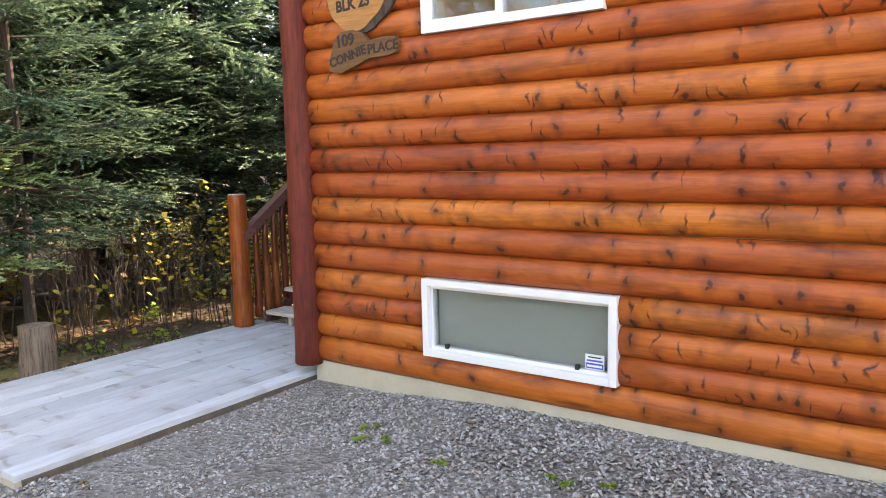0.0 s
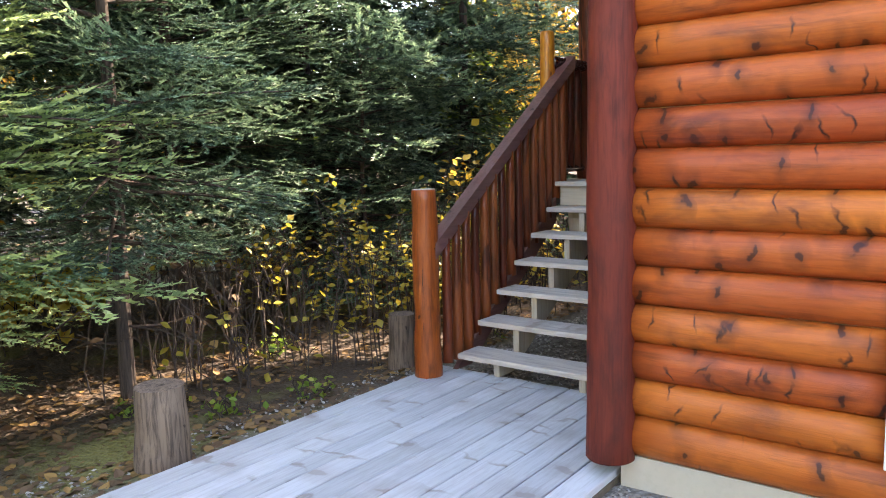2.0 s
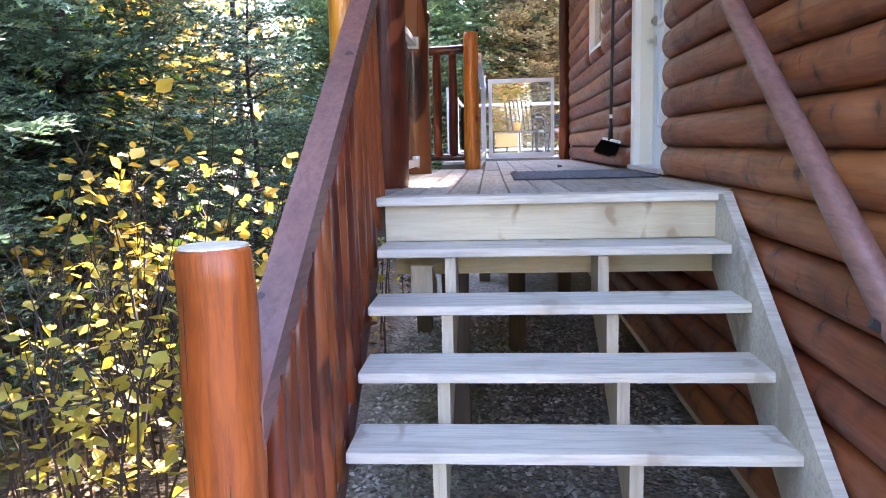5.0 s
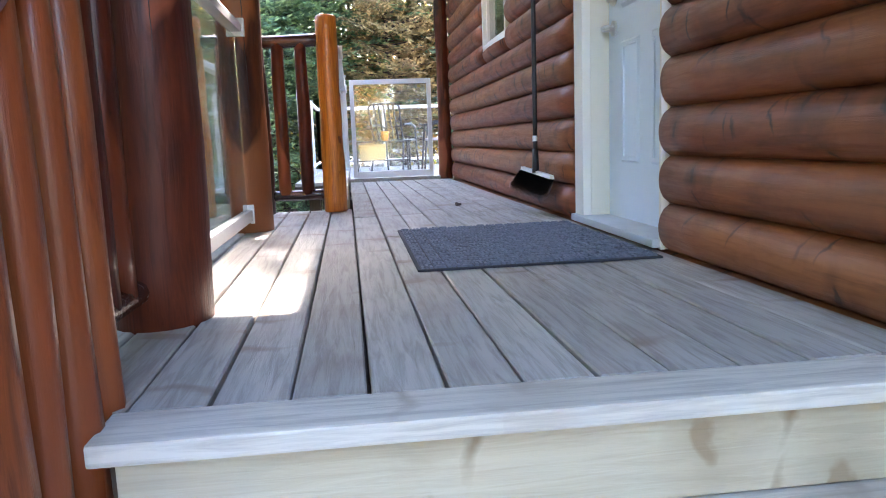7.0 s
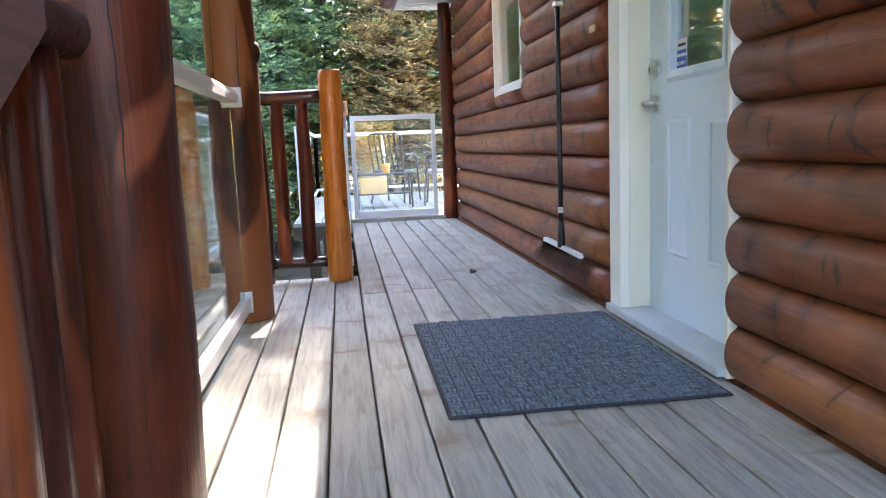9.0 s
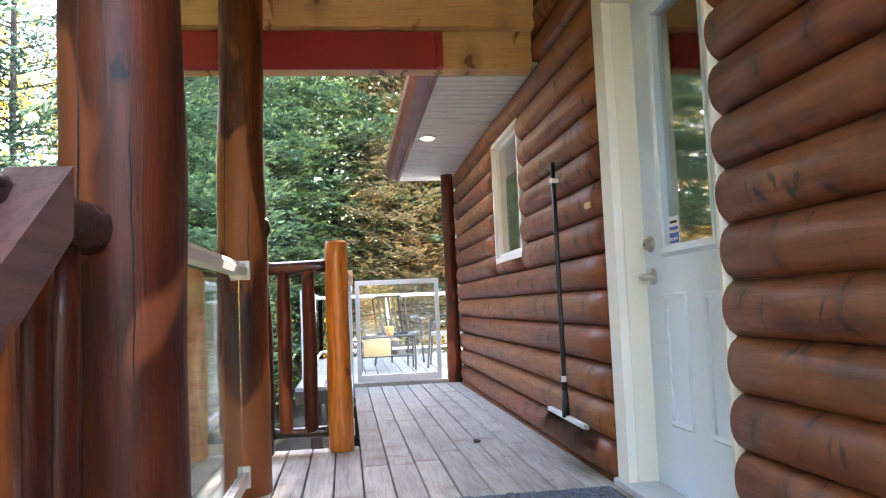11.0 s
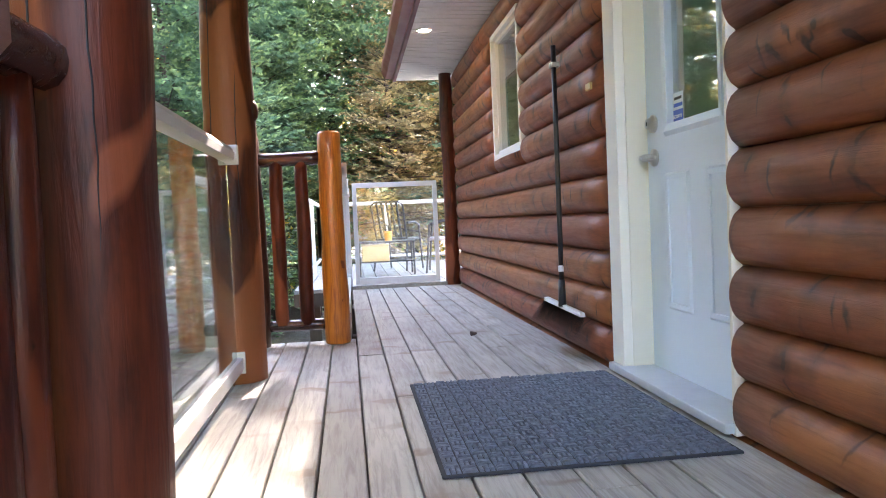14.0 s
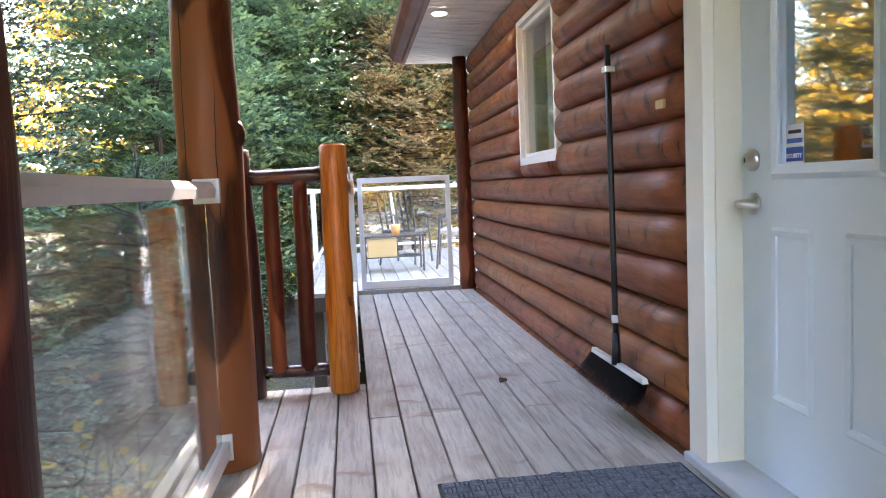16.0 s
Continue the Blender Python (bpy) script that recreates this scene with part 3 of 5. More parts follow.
# ---- windows ----
def window_south(name, W, label, frame_w, blind, split=None):
    """A white vinyl window in the south wall."""
    w = thing(name, (W[0], SEAM_S, W[2]), label, "window", kind="structure")
    x0, x1, z0, z1 = W
    y = SEAM_S - 0.058
    fr = bmesh.new()
    box(fr, x0, x0 + frame_w, y, y + 0.12, z0, z1, 0.004), box(fr, x1 - frame_w, x1, y, y + 0.12, z0, z1, 0.004)
    box(fr, x0 + frame_w, x1 - frame_w, y + 0.001, y + 0.12, z0, z0 + frame_w, 0.004), box(fr, x0 + frame_w, x1 - frame_w, y + 0.001, y + 0.12, z1 - frame_w, z1, 0.004)
    part("window_frame", fr, M_white, w)
    bounds = [x0 + frame_w, x1 - frame_w] if split is None else [x0 + frame_w, split, x1 - frame_w]
    for i, (a, b) in enumerate(zip(bounds, bounds[1:])):
        s = bmesh.new()
        t = 0.020 if split is None else (0.034 if i == 0 else 0.014)
        yy = y + (0.035 if split is None else 0.012)
        box(s, a, a + t, yy, yy + 0.05, z0 + frame_w, z1 - frame_w, 0.003), box(s, b - t, b, yy, yy + 0.05, z0 + frame_w, z1 - frame_w, 0.003)
        box(s, a + t, b - t, yy + 0.001, yy + 0.05, z0 + frame_w, z0 + frame_w + t, 0.003), box(s, a + t, b - t, yy + 0.001, yy + 0.05, z1 - frame_w - t, z1 - frame_w, 0.003)
        sash = part("sash", s, M_white, w)
        pane = part("pane", B(a + t - 0.005, b - t + 0.005, yy + 0.02, yy + 0.026, z0 + frame_w + t - 0.005, z1 - frame_w - t + 0.005), M_glass, sash)
        pane.visible_shadow = False
    if blind:
        bl = thing("window_blind", (x0, y + 0.14, z0), "closed grey slatted blind behind the low window", "blind")
        n = 21
        for i in range(n):
            zc = z0 + frame_w + 0.01 + (z1 - z0 - 2 * frame_w - 0.02) * (i + 0.5) / n
            part("slat", prism(bmesh.new(), [(y + 0.100, zc - 0.0085), (y + 0.103, zc - 0.0085), (y + 0.116, zc + 0.0085), (y + 0.113, zc + 0.0085)], "x", x0 + 0.06, x1 - 0.06), M_blind, bl)
    return w


win_low = window_south("window_1", LW, "low white vinyl basement window with a closed blind", 0.044, True)
for cx in (-2.63, -1.75):
    part("sash_latch", B(cx - 0.012, cx + 0.012, SEAM_S - 0.033, SEAM_S - 0.008, 0.430, 0.460, 0.003), M_black, win_low, "small black sash latch")
win_up = window_south("window_2", UW, "white vinyl two-pane window reflecting autumn trees", 0.040, False, -2.2)


def sticker(loc, axis, w, h, label):
    """A small white and blue security sticker with unreadable bars."""
    x, y, z = loc
    st = thing("sticker", loc, label, "sticker")
    def plate(name, a, b, z0, z1, d, mat):
        if axis == "x":
            return part(name, B(x + a, x + b, y - d - 0.001, y - d, z + z0, z + z1), mat, st)
        return part(name, B(x - d - 0.001, x - d, y + a, y + b, z + z0, z + z1), mat, st)
    plate("backing", 0, w, 0, h, 0.0, M_paper)
    plate("blue_band", w * 0.04, w * 0.96, h * 0.06, h * 0.42, 0.001, M_blue)
    if axis == "x":
        plate("text_bar", w * 0.10, w * 0.9, h * 0.16, h * 0.30, 0.002, M_paper)
    plate("text_bar", w * 0.08, w * 0.92, h * 0.52, h * 0.64, 0.001, M_blue)
    plate("text_bar", w * 0.15, w * 0.85, h * 0.76, h * 0.85, 0.001, M_letter)
    return st


sticker((-1.71, SEAM_S - 0.006, 0.44), "x", 0.11, 0.085, "small white and blue security sticker on the window pane")

# west window
ww = thing("window_3", (SEAM_W, WW[0], WW[2]), "white vinyl window in the porch wall", "window", kind="structure")
y0, y1, z0, z1 = WW
fx = SEAM_W - 0.035
bm = bmesh.new()
for a, b, c, d in ((y0, y0 + 0.035, z0, z1), (y1 - 0.035, y1, z0, z1), (y0 + 0.035, y1 - 0.035, z0, z0 + 0.045), (y0 + 0.035, y1 - 0.035, z1 - 0.035, z1)):
    box(bm, fx, fx + 0.12, a, b, c, d, 0.004)
part("window_frame", bm, M_white, ww)
bm = bmesh.new()
for a, b, c, d in ((y0 + 0.035, y0 + 0.062, z0 + 0.045, z1 - 0.035), (y1 - 0.062, y1 - 0.035, z0 + 0.045, z1 - 0.035), (y0 + 0.062, y1 - 0.062, z0 + 0.045, z0 + 0.072), (y0 + 0.062, y1 - 0.062, z1 - 0.062, z1 - 0.035)):
    box(bm, fx + 0.03, fx + 0.08, a, b, c, d, 0.003)
part("sash", bm, M_white, ww)
part("pane", B(fx + 0.05, fx + 0.056, y0 + 0.058, y1 - 0.058, z0 + 0.068, z1 - 0.058), M_glass, ww).visible_shadow = False
# Added panel; its grey-green stands in for trees reflected in the pane.
tagged(part("curtain_panel", B(fx + 0.16, fx + 0.17, y0 + 0.02, y0 + 0.72, z0, z1), M_blind), "plain grey-green panel added behind the glass", "blind")

# ---- the entrance door ----
DX = -3.765                       # the door leaf's outer face
door = thing("door_1", (DX, 7.81, DECK), "closed pale blue-white panelled door with a half window", "door", kind="structure")
bm = bmesh.new()
box(bm, -3.893, -3.852, 8.222, 8.345, DECK + 0.012, 3.46, 0.004)
box(bm, -3.886, -3.852, 7.36, 7.378, DECK + 0.012, 3.46, 0.003)
box(bm, -3.893, -3.852, 7.378, 8.222, 3.36, 3.46, 0.004)
part("trim", bm, M_trim, door)
bm = bmesh.new()
box(bm, -3.852, -3.70, 8.222, 8.26, DECK + 0.012, 3.40), box(bm, -3.852, -3.70, 7.36, 7.376, DECK + 0.012, 3.40), box(bm, -3.852, -3.70, 7.376, 8.222, 3.36, 3.40)
part("jamb", bm, M_cream, door)
part("door_sill", B(-3.915, -3.72, 7.366, 8.345, DECK + 0.018, DECK + 0.05, 0.006), M_sill, door, "grey metal threshold")
holes = [(7.62, 8.01, 2.30, 3.22)]
leaf = part("door_leaf", slab_with_holes(bmesh.new(), "y", DX, DX + 0.045, 7.379, 8.220, DECK + 0.045, 3.355, holes), M_door, door)


def moulding(y0, y1, z0, z1, w, d, mat, name, parent):
    """A sloped picture-frame moulding on the door's face."""
    bm = bmesh.new()
    outer = [(y0, z0), (y1, z0), (y1, z1), (y0, z1)]
    inner = [(y0 + w, z0 + w), (y1 - w, z0 + w), (y1 - w, z1 - w), (y0 + w, z1 - w)]
    midl = [(y0 + w * 0.4, z0 + w * 0.4), (y1 - w * 0.4, z0 + w * 0.4), (y1 - w * 0.4, z1 - w * 0.4), (y0 + w * 0.4, z1 - w * 0.4)]
    rings = [[bm.verts.new((x, a, b)) for a, b in q] for x, q in ((DX + 0.002, outer), (DX - d, midl), (DX - d * 0.7, inner), (DX + 0.004, inner))]
    for r0, r1 in zip(rings, rings[1:]):
        for k in range(4):
            bm.faces.new((r0[k], r0[(k + 1) % 4], r1[(k + 1) % 4], r1[k]))
    bmesh.ops.recalc_face_normals(bm, faces=bm.faces)
    return part(name, bm, mat, parent)


moulding(7.575, 8.055, 2.255, 3.265, 0.045, 0.014, M_door, "glass_frame", leaf)
part("pane", B(DX + 0.018, DX + 0.024, 7.61, 8.02, 2.29, 3.23), M_coated, leaf).visible_shadow = False
for a, b in ((7.856, 8.056), (7.530, 7.728)):
    moulding(a, b, 1.60, 2.122, 0.028, 0.010, M_door, "panel_moulding", leaf)
bolt = part("deadbolt", tube(bmesh.new(), [(DX + 0.002, 8.150, 2.318), (DX - 0.012, 8.150, 2.318), (DX - 0.018, 8.150, 2.318), (DX - 0.03, 8.150, 2.318)], [0.034, 0.034, 0.024, 0.02], 20), M_steel, leaf, "round satin nickel deadbolt", True)
part("key_slot", B(DX - 0.033, DX - 0.029, 8.148, 8.152, 2.310, 2.326), M_black, bolt)
lever = part("lever_handle", tube(bmesh.new(), [(DX + 0.002, 8.148, 2.186), (DX - 0.010, 8.148, 2.186), (DX - 0.014, 8.148, 2.186), (DX - 0.05, 8.148, 2.186)], [0.034, 0.034, 0.016, 0.014], 20), M_steel, leaf, "satin nickel lever handle", True)
part("lever", pole((DX - 0.048, 8.165, 2.187), (DX - 0.052, 8.035, 2.180), 0.011, 0.008, 10, 4, 0.0), M_steel, lever, "", True)
DOOR_STICKER = sticker((DX + 0.017, 7.925, 2.30), "y", 0.085, 0.11, "white and blue security sticker on the door glass")
tagged(part("indoor_partition", B(-2.2, -2.1, 6.2, 9.6, 1.3, 3.9), M_interior), "cream indoor wall behind the door glass", "wall", kind="structure")

plate = thing("door_plate", (-3.91, 8.52, 2.53), "small brass-coloured plate screwed on the log wall", "plate")
part("plate", B(-3.912, -3.900, 8.47, 8.535, 2.515, 2.545, 0.003), M_brass, plate)

# ---- broom leaning on the wall ----
broom = thing("push_broom", (-3.95, 8.93, DECK), "black push broom hung upside against the log wall", "broom")
part("handle", pole((-3.955, 8.868, 1.60), (-3.925, 8.975, 2.82), 0.0125, 0.0125, 10, 3, 0.0), M_black, broom, "", True)
part("ferrule", pole((-3.956, 8.865, 1.53), (-3.954, 8.873, 1.66), 0.020, 0.016, 10, 2, 0.0), M_black, broom, "", True)
part("handle_band", pole((-3.9535, 8.877, 1.70), (-3.953, 8.880, 1.73), 0.0138, 0.0138, 10, 2, 0.0), M_paper, broom, "white band")
part("hook", B(-3.945, -3.895, 8.945, 8.995, 2.71, 2.735, 0.004), M_steel, broom, "steel wall hook")
def broom_at(u, v, z):
    """u along the block from its near end, v across it."""
    return (-3.925 - 0.055 * u + v, 8.645 + 0.435 * u, 1.497 + 0.036 * u + z)
bm = bmesh.new()
lo = [bm.verts.new(broom_at(u, v, z)) for u, v, z in ((0, -0.012, 0.006), (1, -0.012, 0.006), (1, 0.014, 0.006), (0, 0.014, 0.006))]
hi = [bm.verts.new(broom_at(u, v, z)) for u, v, z in ((0.01, -0.010, 0.026), (0.99, -0.010, 0.026), (0.99, 0.011, 0.026), (0.01, 0.011, 0.026))]
bm.faces.new(lo[::-1]), bm.faces.new(hi)
for k in range(4):
    bm.faces.new((lo[k], lo[(k + 1) % 4], hi[(k + 1) % 4], hi[k]))
part("broom_block", bm, M_white, broom, "white broom block")
bm = bmesh.new()
rb = random.Random(3)
for i in range(2200):
    u, v = rb.random(), rb.uniform(-0.016, 0.014)
    x, y, z = broom_at(u, v, 0.008)
    e = broom_at(u + (u - 0.5) * 0.10 + rb.uniform(-.012, .012), v * 2.2 - 0.062, -0.092 - rb.random() * 0.018)
    vs = [bm.verts.new(p) for p in ((x - 0.002, y - 0.005, z), (x + 0.002, y + 0.005, z), e)]
    bm.faces.new(vs)
part("bristles", bm, M_bristle, broom)

cone = thing("pine_cone", (-4.297, 9.538, DECK), "small dark pine cone lying on the porch boards", "pine cone")
part("scales", pole((-4.312, 9.53, DECK + 0.012), (-4.28, 9.546, DECK + 0.012), 0.013, 0.008, 9, 4, 0.3), M_bark, cone)

# ---- the upper deck ----
deck = tagged(part("porch_deck", B(-5.64, -3.86, 6.06, 9.72, 1.13, 1.262), M_joist), "weathered grey timber porch deck", "deck", kind="structure")
part("porch_deck_frame", B(-4.945, -3.86, 9.72, 12.86, 1.13, 1.262), M_joist, deck)
part("fascia_board", B(-5.33, -3.94, 6.020, 6.058, 1.115, 1.268, 0.004), M_fascia, deck, "cream front fascia board")
part("edge_board", B(-5.36, -3.90, 5.985, 6.125, 1.268, DECK, 0.006), M_tread, deck, "rounded nosing board")
part("under_beam", B(-5.3, -3.94, 6.10, 6.14, 0.96, 1.13), M_fascia, deck, "yellowed timber under the deck edge")
part("side_board", B(-5.70, -5.652, 6.0, 9.72, 1.10, 1.30, 0.004), M_fascia, deck)
part("side_board", B(-5.052, -5.004, 9.72, 12.86, 1.10, DECK + 0.01, 0.004), M_fascia, deck)
part("end_board", B(-5.0, -3.9, 12.90, 13.12, 1.20, DECK + 0.035, 0.005), M_board, deck, "pale board at the gate")
for px, py in ((-5.05, 6.25), (-4.72, 8.2), (-5.45, 8.75), (-5.0, 11.0), (-4.2, 10.2), (-4.95, 12.8)):
    tagged(part("deck_support", B(px - 0.06, px + 0.06, py - 0.06, py + 0.06, -0.15, 1.128, 0.005), M_joist), "squared timber post carrying the porch deck", "post", "deck supports")
part("cross_brace", prism(bmesh.new(), [(5.95, 1.02), (6.18, 0.92), (6.20, 0.76), (5.98, 0.80)], "x", -5.22, -5.13), M_lumber, deck, "sawn timber offcut under the deck")

# ---- stairs ----
stair = thing("porch_stairs", (-4.63, 4.6, LOW), "open timber stairs with pale weathered treads", "stairs", kind="structure")
GO, RISE, Y1, Z1 = 0.2425, 0.178, 4.585, 0.222
for i in range(6):
    y, z = Y1 + GO * i, Z1 + RISE * i
    bm = B(-5.335, -3.93, y, y + 0.250, z - 0.036, z, 0.007)
    part("tread", bm, M_tread, stair)
for sx in (-5.045, -4.44):
    poly = []
    for i in range(6):
        y, z = Y1 + 0.03 + GO * i, Z1 - 0.042 + RISE * i
        poly += [(y, z - (RISE - 0.042) if i else LOW + 0.002), (y, z)]
        if i < 5:
            poly.append((y + GO, z))
    poly += [(Y1 + GO * 6, Z1 - 0.042 + RISE * 5), (Y1 + GO * 6, Z1 + RISE * 4 - 0.09), (Y1 + 0.20, LOW + 0.002)]
    part("stringer", prism(bmesh.new(), poly, "x", sx - 0.021, sx + 0.021), M_lumber, stair)
part("wall_stringer", prism(bmesh.new(), [(4.62, LOW), (4.87, LOW), (6.05, 0.98), (6.05, 1.29), (5.93, 1.30), (4.56, 0.32), (4.56, 0.22)], "x", -3.958, -3.918), M_tread, stair, "pale closed stringer along the wall")
part("outer_stringer", prism(bmesh.new(), [(4.62, LOW), (4.80, LOW), (6.02, 0.99), (6.02, 1.18)], "x", -5.40, -5.365), M_rail, stair, "dark outer stringer")

# left stair rail
rail = thing("stair_railing", (-5.40, 4.45, LOW), "red-brown log baluster railing along the stairs", "railing")
SL = 0.70
def rail_z(y):
    return 0.93 + (y - 4.43) * SL
part("handrail", prism(bmesh.new(), [(4.42, rail_z(4.42) - 0.055), (4.42, rail_z(4.42) + 0.045), (6.36, rail_z(6.36) + 0.045), (6.36, rail_z(6.36) - 0.055)], "x", -5.455, -5.365), M_rail, rail, "purple-brown sloping handrail plank")
for i in range(15):
    y = 4.56 + 0.1145 * i
    n = int((y - Y1) / GO) if y > Y1 else 0
    zb = Z1 + RISE * n - 0.09 - (0.03 if i % 2 else 0)
    part("baluster", pole((-5.392, y, max(zb, LOW + 0.06)), (-5.392, y + 0.004, rail_z(y) - 0.03), 0.036 + 0.004 * (i % 3), 0.029, 10, 6, 0.12, 0.006, 40 + i), M_baluster, rail, "", True)


def slit(parent, x, y, z0, z1, r0, r1, lean, bend, seed, way, lo, hi):
    """A thin dark drying crack that wanders along a log's face at the bearing way."""
    rd = random.Random(seed)
    off = Vector((rd.uniform(-1, 1), rd.uniform(-1, 1), 0)) * bend
    pts, rad = [], []
    for i in range(25):
        f = lo + (hi - lo) * i / 24
        a = way + 0.035 * math.sin(i * 0.31 + seed) + 0.012 * math.sin(i * 1.9)
        r = (r0 + (r1 - r0) * f) * 0.995
        pts.append(Vector((x + lean * f + r * math.cos(a), y + r * math.sin(a), z0 + (z1 - z0) * f)) + off * math.sin(math.pi * f))
        rad.append(0.0021 * math.sin(math.pi * (i + 0.4) / 24.8) ** 0.5)
    part("drying_crack", tube(bmesh.new(), pts, rad, 5, 0), M_letter, parent, "dark drying crack")


def newel(name, x, y, z0, z1, r0, r1, mat, label, seed, bend=0.01, lean=0.0):
    t = thing(name, (x, y, z0), label, "post")
    part("log_shaft", pole((x, y, z0), (x + lean, y, z1), r0, r1, 22, 18, 0.06, bend, seed, 0.008), mat, t, smooth=True)
    for k, (way, lo, hi) in enumerate(((-1.75 - 0.2 * (seed % 3), 0.05, 0.93), (-1.15, 0.25, 0.6)) if mat is not M_yellow else ()):
        slit(t, x, y, z0, z1, r0, r1, lean, bend, seed, way, lo, hi)
    if z1 < 3:
        part("cut_top", pole((x + lean, y, z1 - 0.001), (x + lean, y, z1 + 0.004), r1 - 0.007, r1 - 0.010, 18, 1, 0.05, 0, seed), M_lumber if mat is M_newel else mat, t, "sawn end grain")
    return t


newel("newel_post", -5.450, 4.42, LOW - 0.02, 1.315, 0.090, 0.080, M_newel, "orange-brown peeled log newel post on the low deck", 11)
newel("newel_post", -5.50, 6.13, 1.0, 2.50, 0.062, 0.058, M_yellow, "amber peeled log post at the top of the stairs", 12)
newel("porch_post", -5.438, 6.80, DECK - 0.01, 3.93, 0.124, 0.114, M_post, "thick varnished red-brown log porch post", 13, 0.012, 0.03)
KNOTTY = newel("porch_post", -5.48, 8.745, DECK - 0.01, 3.93, 0.118, 0.100, M_post, "varnished red-brown log porch post with a long crack", 14, 0.015, 0.03)
newel("rail_post", -5.515, 9.62, DECK - 0.3, 2.49, 0.062, 0.055, M_darkpost, "slim dark log post beside the gap in the railing", 15, 0.02)
newel("rail_post", -5.068, 9.60, DECK - 0.002, 2.50, 0.072, 0.063, M_yellow, "amber peeled log post at the porch edge", 16, 0.008)

knob = bmesh.new()
bmesh.ops.create_icosphere(knob, subdivisions=2, radius=0.034, matrix=Matrix.Translation((-5.373, 8.735, 2.495)) @ Matrix.Diagonal((0.8, 1, 1.5, 1)))
part("branch_knob", knob, M_post, KNOTTY, "trimmed branch stub", True)

# short rail between the top of the stairs and the thick post
top = thing("top_railing", (-5.47, 6.4, DECK), "dark log rail with red balusters at the stair head", "railing")
part("top_rail", pole((-5.47, 6.14, 2.265), (-5.455, 6.73, 2.275), 0.048, 0.045, 12, 6, 0.08, 0.0, 21, 0.006), M_dark, top, "", True)
part("bottom_rail", pole((-5.48, 6.14, 1.40), (-5.465, 6.74, 1.40), 0.032, 0.03, 10, 6, 0.08, 0.0, 22), M_dark, top, "", True)
for i, y in enumerate((6.24, 6.36, 6.48, 6.59)):
    part("baluster", pole((-5.475, y, 1.40), (-5.47, y, 2.26), 0.038, 0.033, 10, 6, 0.12, 0.006, 70 + i), M_baluster, top, "", True)
# short log rail across the gap
gap = thing("log_railing", (-5.3, 9.61, DECK), "short log railing with two dark red balusters", "railing")
part("top_rail", pole((-5.47, 9.62, 2.355), (-5.12, 9.61, 2.36), 0.040, 0.040, 12, 5, 0.06, 0, 31, 0.008), M_dark, gap, "", True)
part("bottom_rail", pole((-5.47, 9.62, 1.415), (-5.12, 9.61, 1.415), 0.034, 0.034, 12, 5, 0.06, 0, 32, 0.008), M_dark, gap, "", True)
for i, x in enumerate((-5.375, -5.235)):
    part("baluster", pole((x, 9.615, 1.42), (x + 0.004, 9.615, 2.35), 0.040, 0.036, 12, 8, 0.1, 0.005, 80 + i), M_post, gap, "", True)

# right handrail on the wall
hr = thing("wall_handrail", (-4.01, 5.3, 1.6), "dark purple-brown round log handrail fixed along the wall", "handrail")
part("rail_pole", pole((-3.952, 4.20, 0.787), (-3.952, 6.25, 2.280), 0.042, 0.039, 14, 12, 0.04, 0.01, 51, 0.008), M_rail, hr, "", True)
for y in (4.62, 6.0):
    part("bracket", pole((-4.015, y, 0.860 + (y - 4.30) * 0.728), (-3.90, y, 0.795 + (y - 4.30) * 0.728), 0.012, 0.012, 8, 2, 0.0), M_black, hr)

# ---- glass panel between the porch posts ----
def glass_panel(x, y0, y1, z0, z1, label):
    g = thing("glass_railing", (x, (y0 + y1) / 2, DECK), label, "railing", "glass railings")
    part("top_rail", prism(bmesh.new(), [(x - 0.03, z1 - 0.03), (x + 0.03, z1 - 0.03), (x + 0.034, z1), (x + 0.02, z1 + 0.022), (x - 0.02, z1 + 0.022), (x - 0.034, z1)], "y", y0, y1), M_alu, g)
    part("bottom_rail", B(x - 0.022, x + 0.022, y0, y1, z0 - 0.02, z0 + 0.035, 0.004), M_alu, g)
    for y in (y0, y1 - 0.03):
        part("bracket", B(x - 0.045, x + 0.045, y, y + 0.03, z1 - 0.05, z1 + 0.035, 0.004), M_white, g)
        part("bracket", B(x - 0.03, x + 0.03, y, y + 0.03, z0 - 0.035, z0 + 0.06, 0.004), M_white, g)
    pane = part("pane", B(x - 0.003, x + 0.003, y0 + 0.05, y1 - 0.07, z0 + 0.03, z1 - 0.05), M_smear, g)
    pane.visible_shadow = False
    return g


glass_panel(-5.475, 6.91, 8.655, 1.385, 2.305, "white railing with a smeared clear glass panel")
glass_panel(-5.02, 9.70, 12.90, 1.40, 2.30, "long white railing with clear glass along the walkway")
wp = thing("white_post", (-5.03, 12.98, DECK), "square white aluminium gate post", "post")
part("shaft", B(-5.06, -4.985, 12.94, 13.02, 1.31, 2.42, 0.004), M_alu, wp)
part("post_cap", B(-5.066, -4.979, 12.934, 13.026, 2.42, 2.435, 0.003), M_alu, wp)
part("latch_rod", pole((-5.02, 12.93, 2.38), (-5.02, 12.93, 2.50), 0.008, 0.008, 8, 2, 0), M_steel, wp)

gate = thing("glass_gate", (-4.5, 13.0, 1.34), "closed white aluminium gate with a clear glass pane", "gate")
gx0, gx1, gz0, gz1 = -4.95, -4.075, 1.345, 2.388
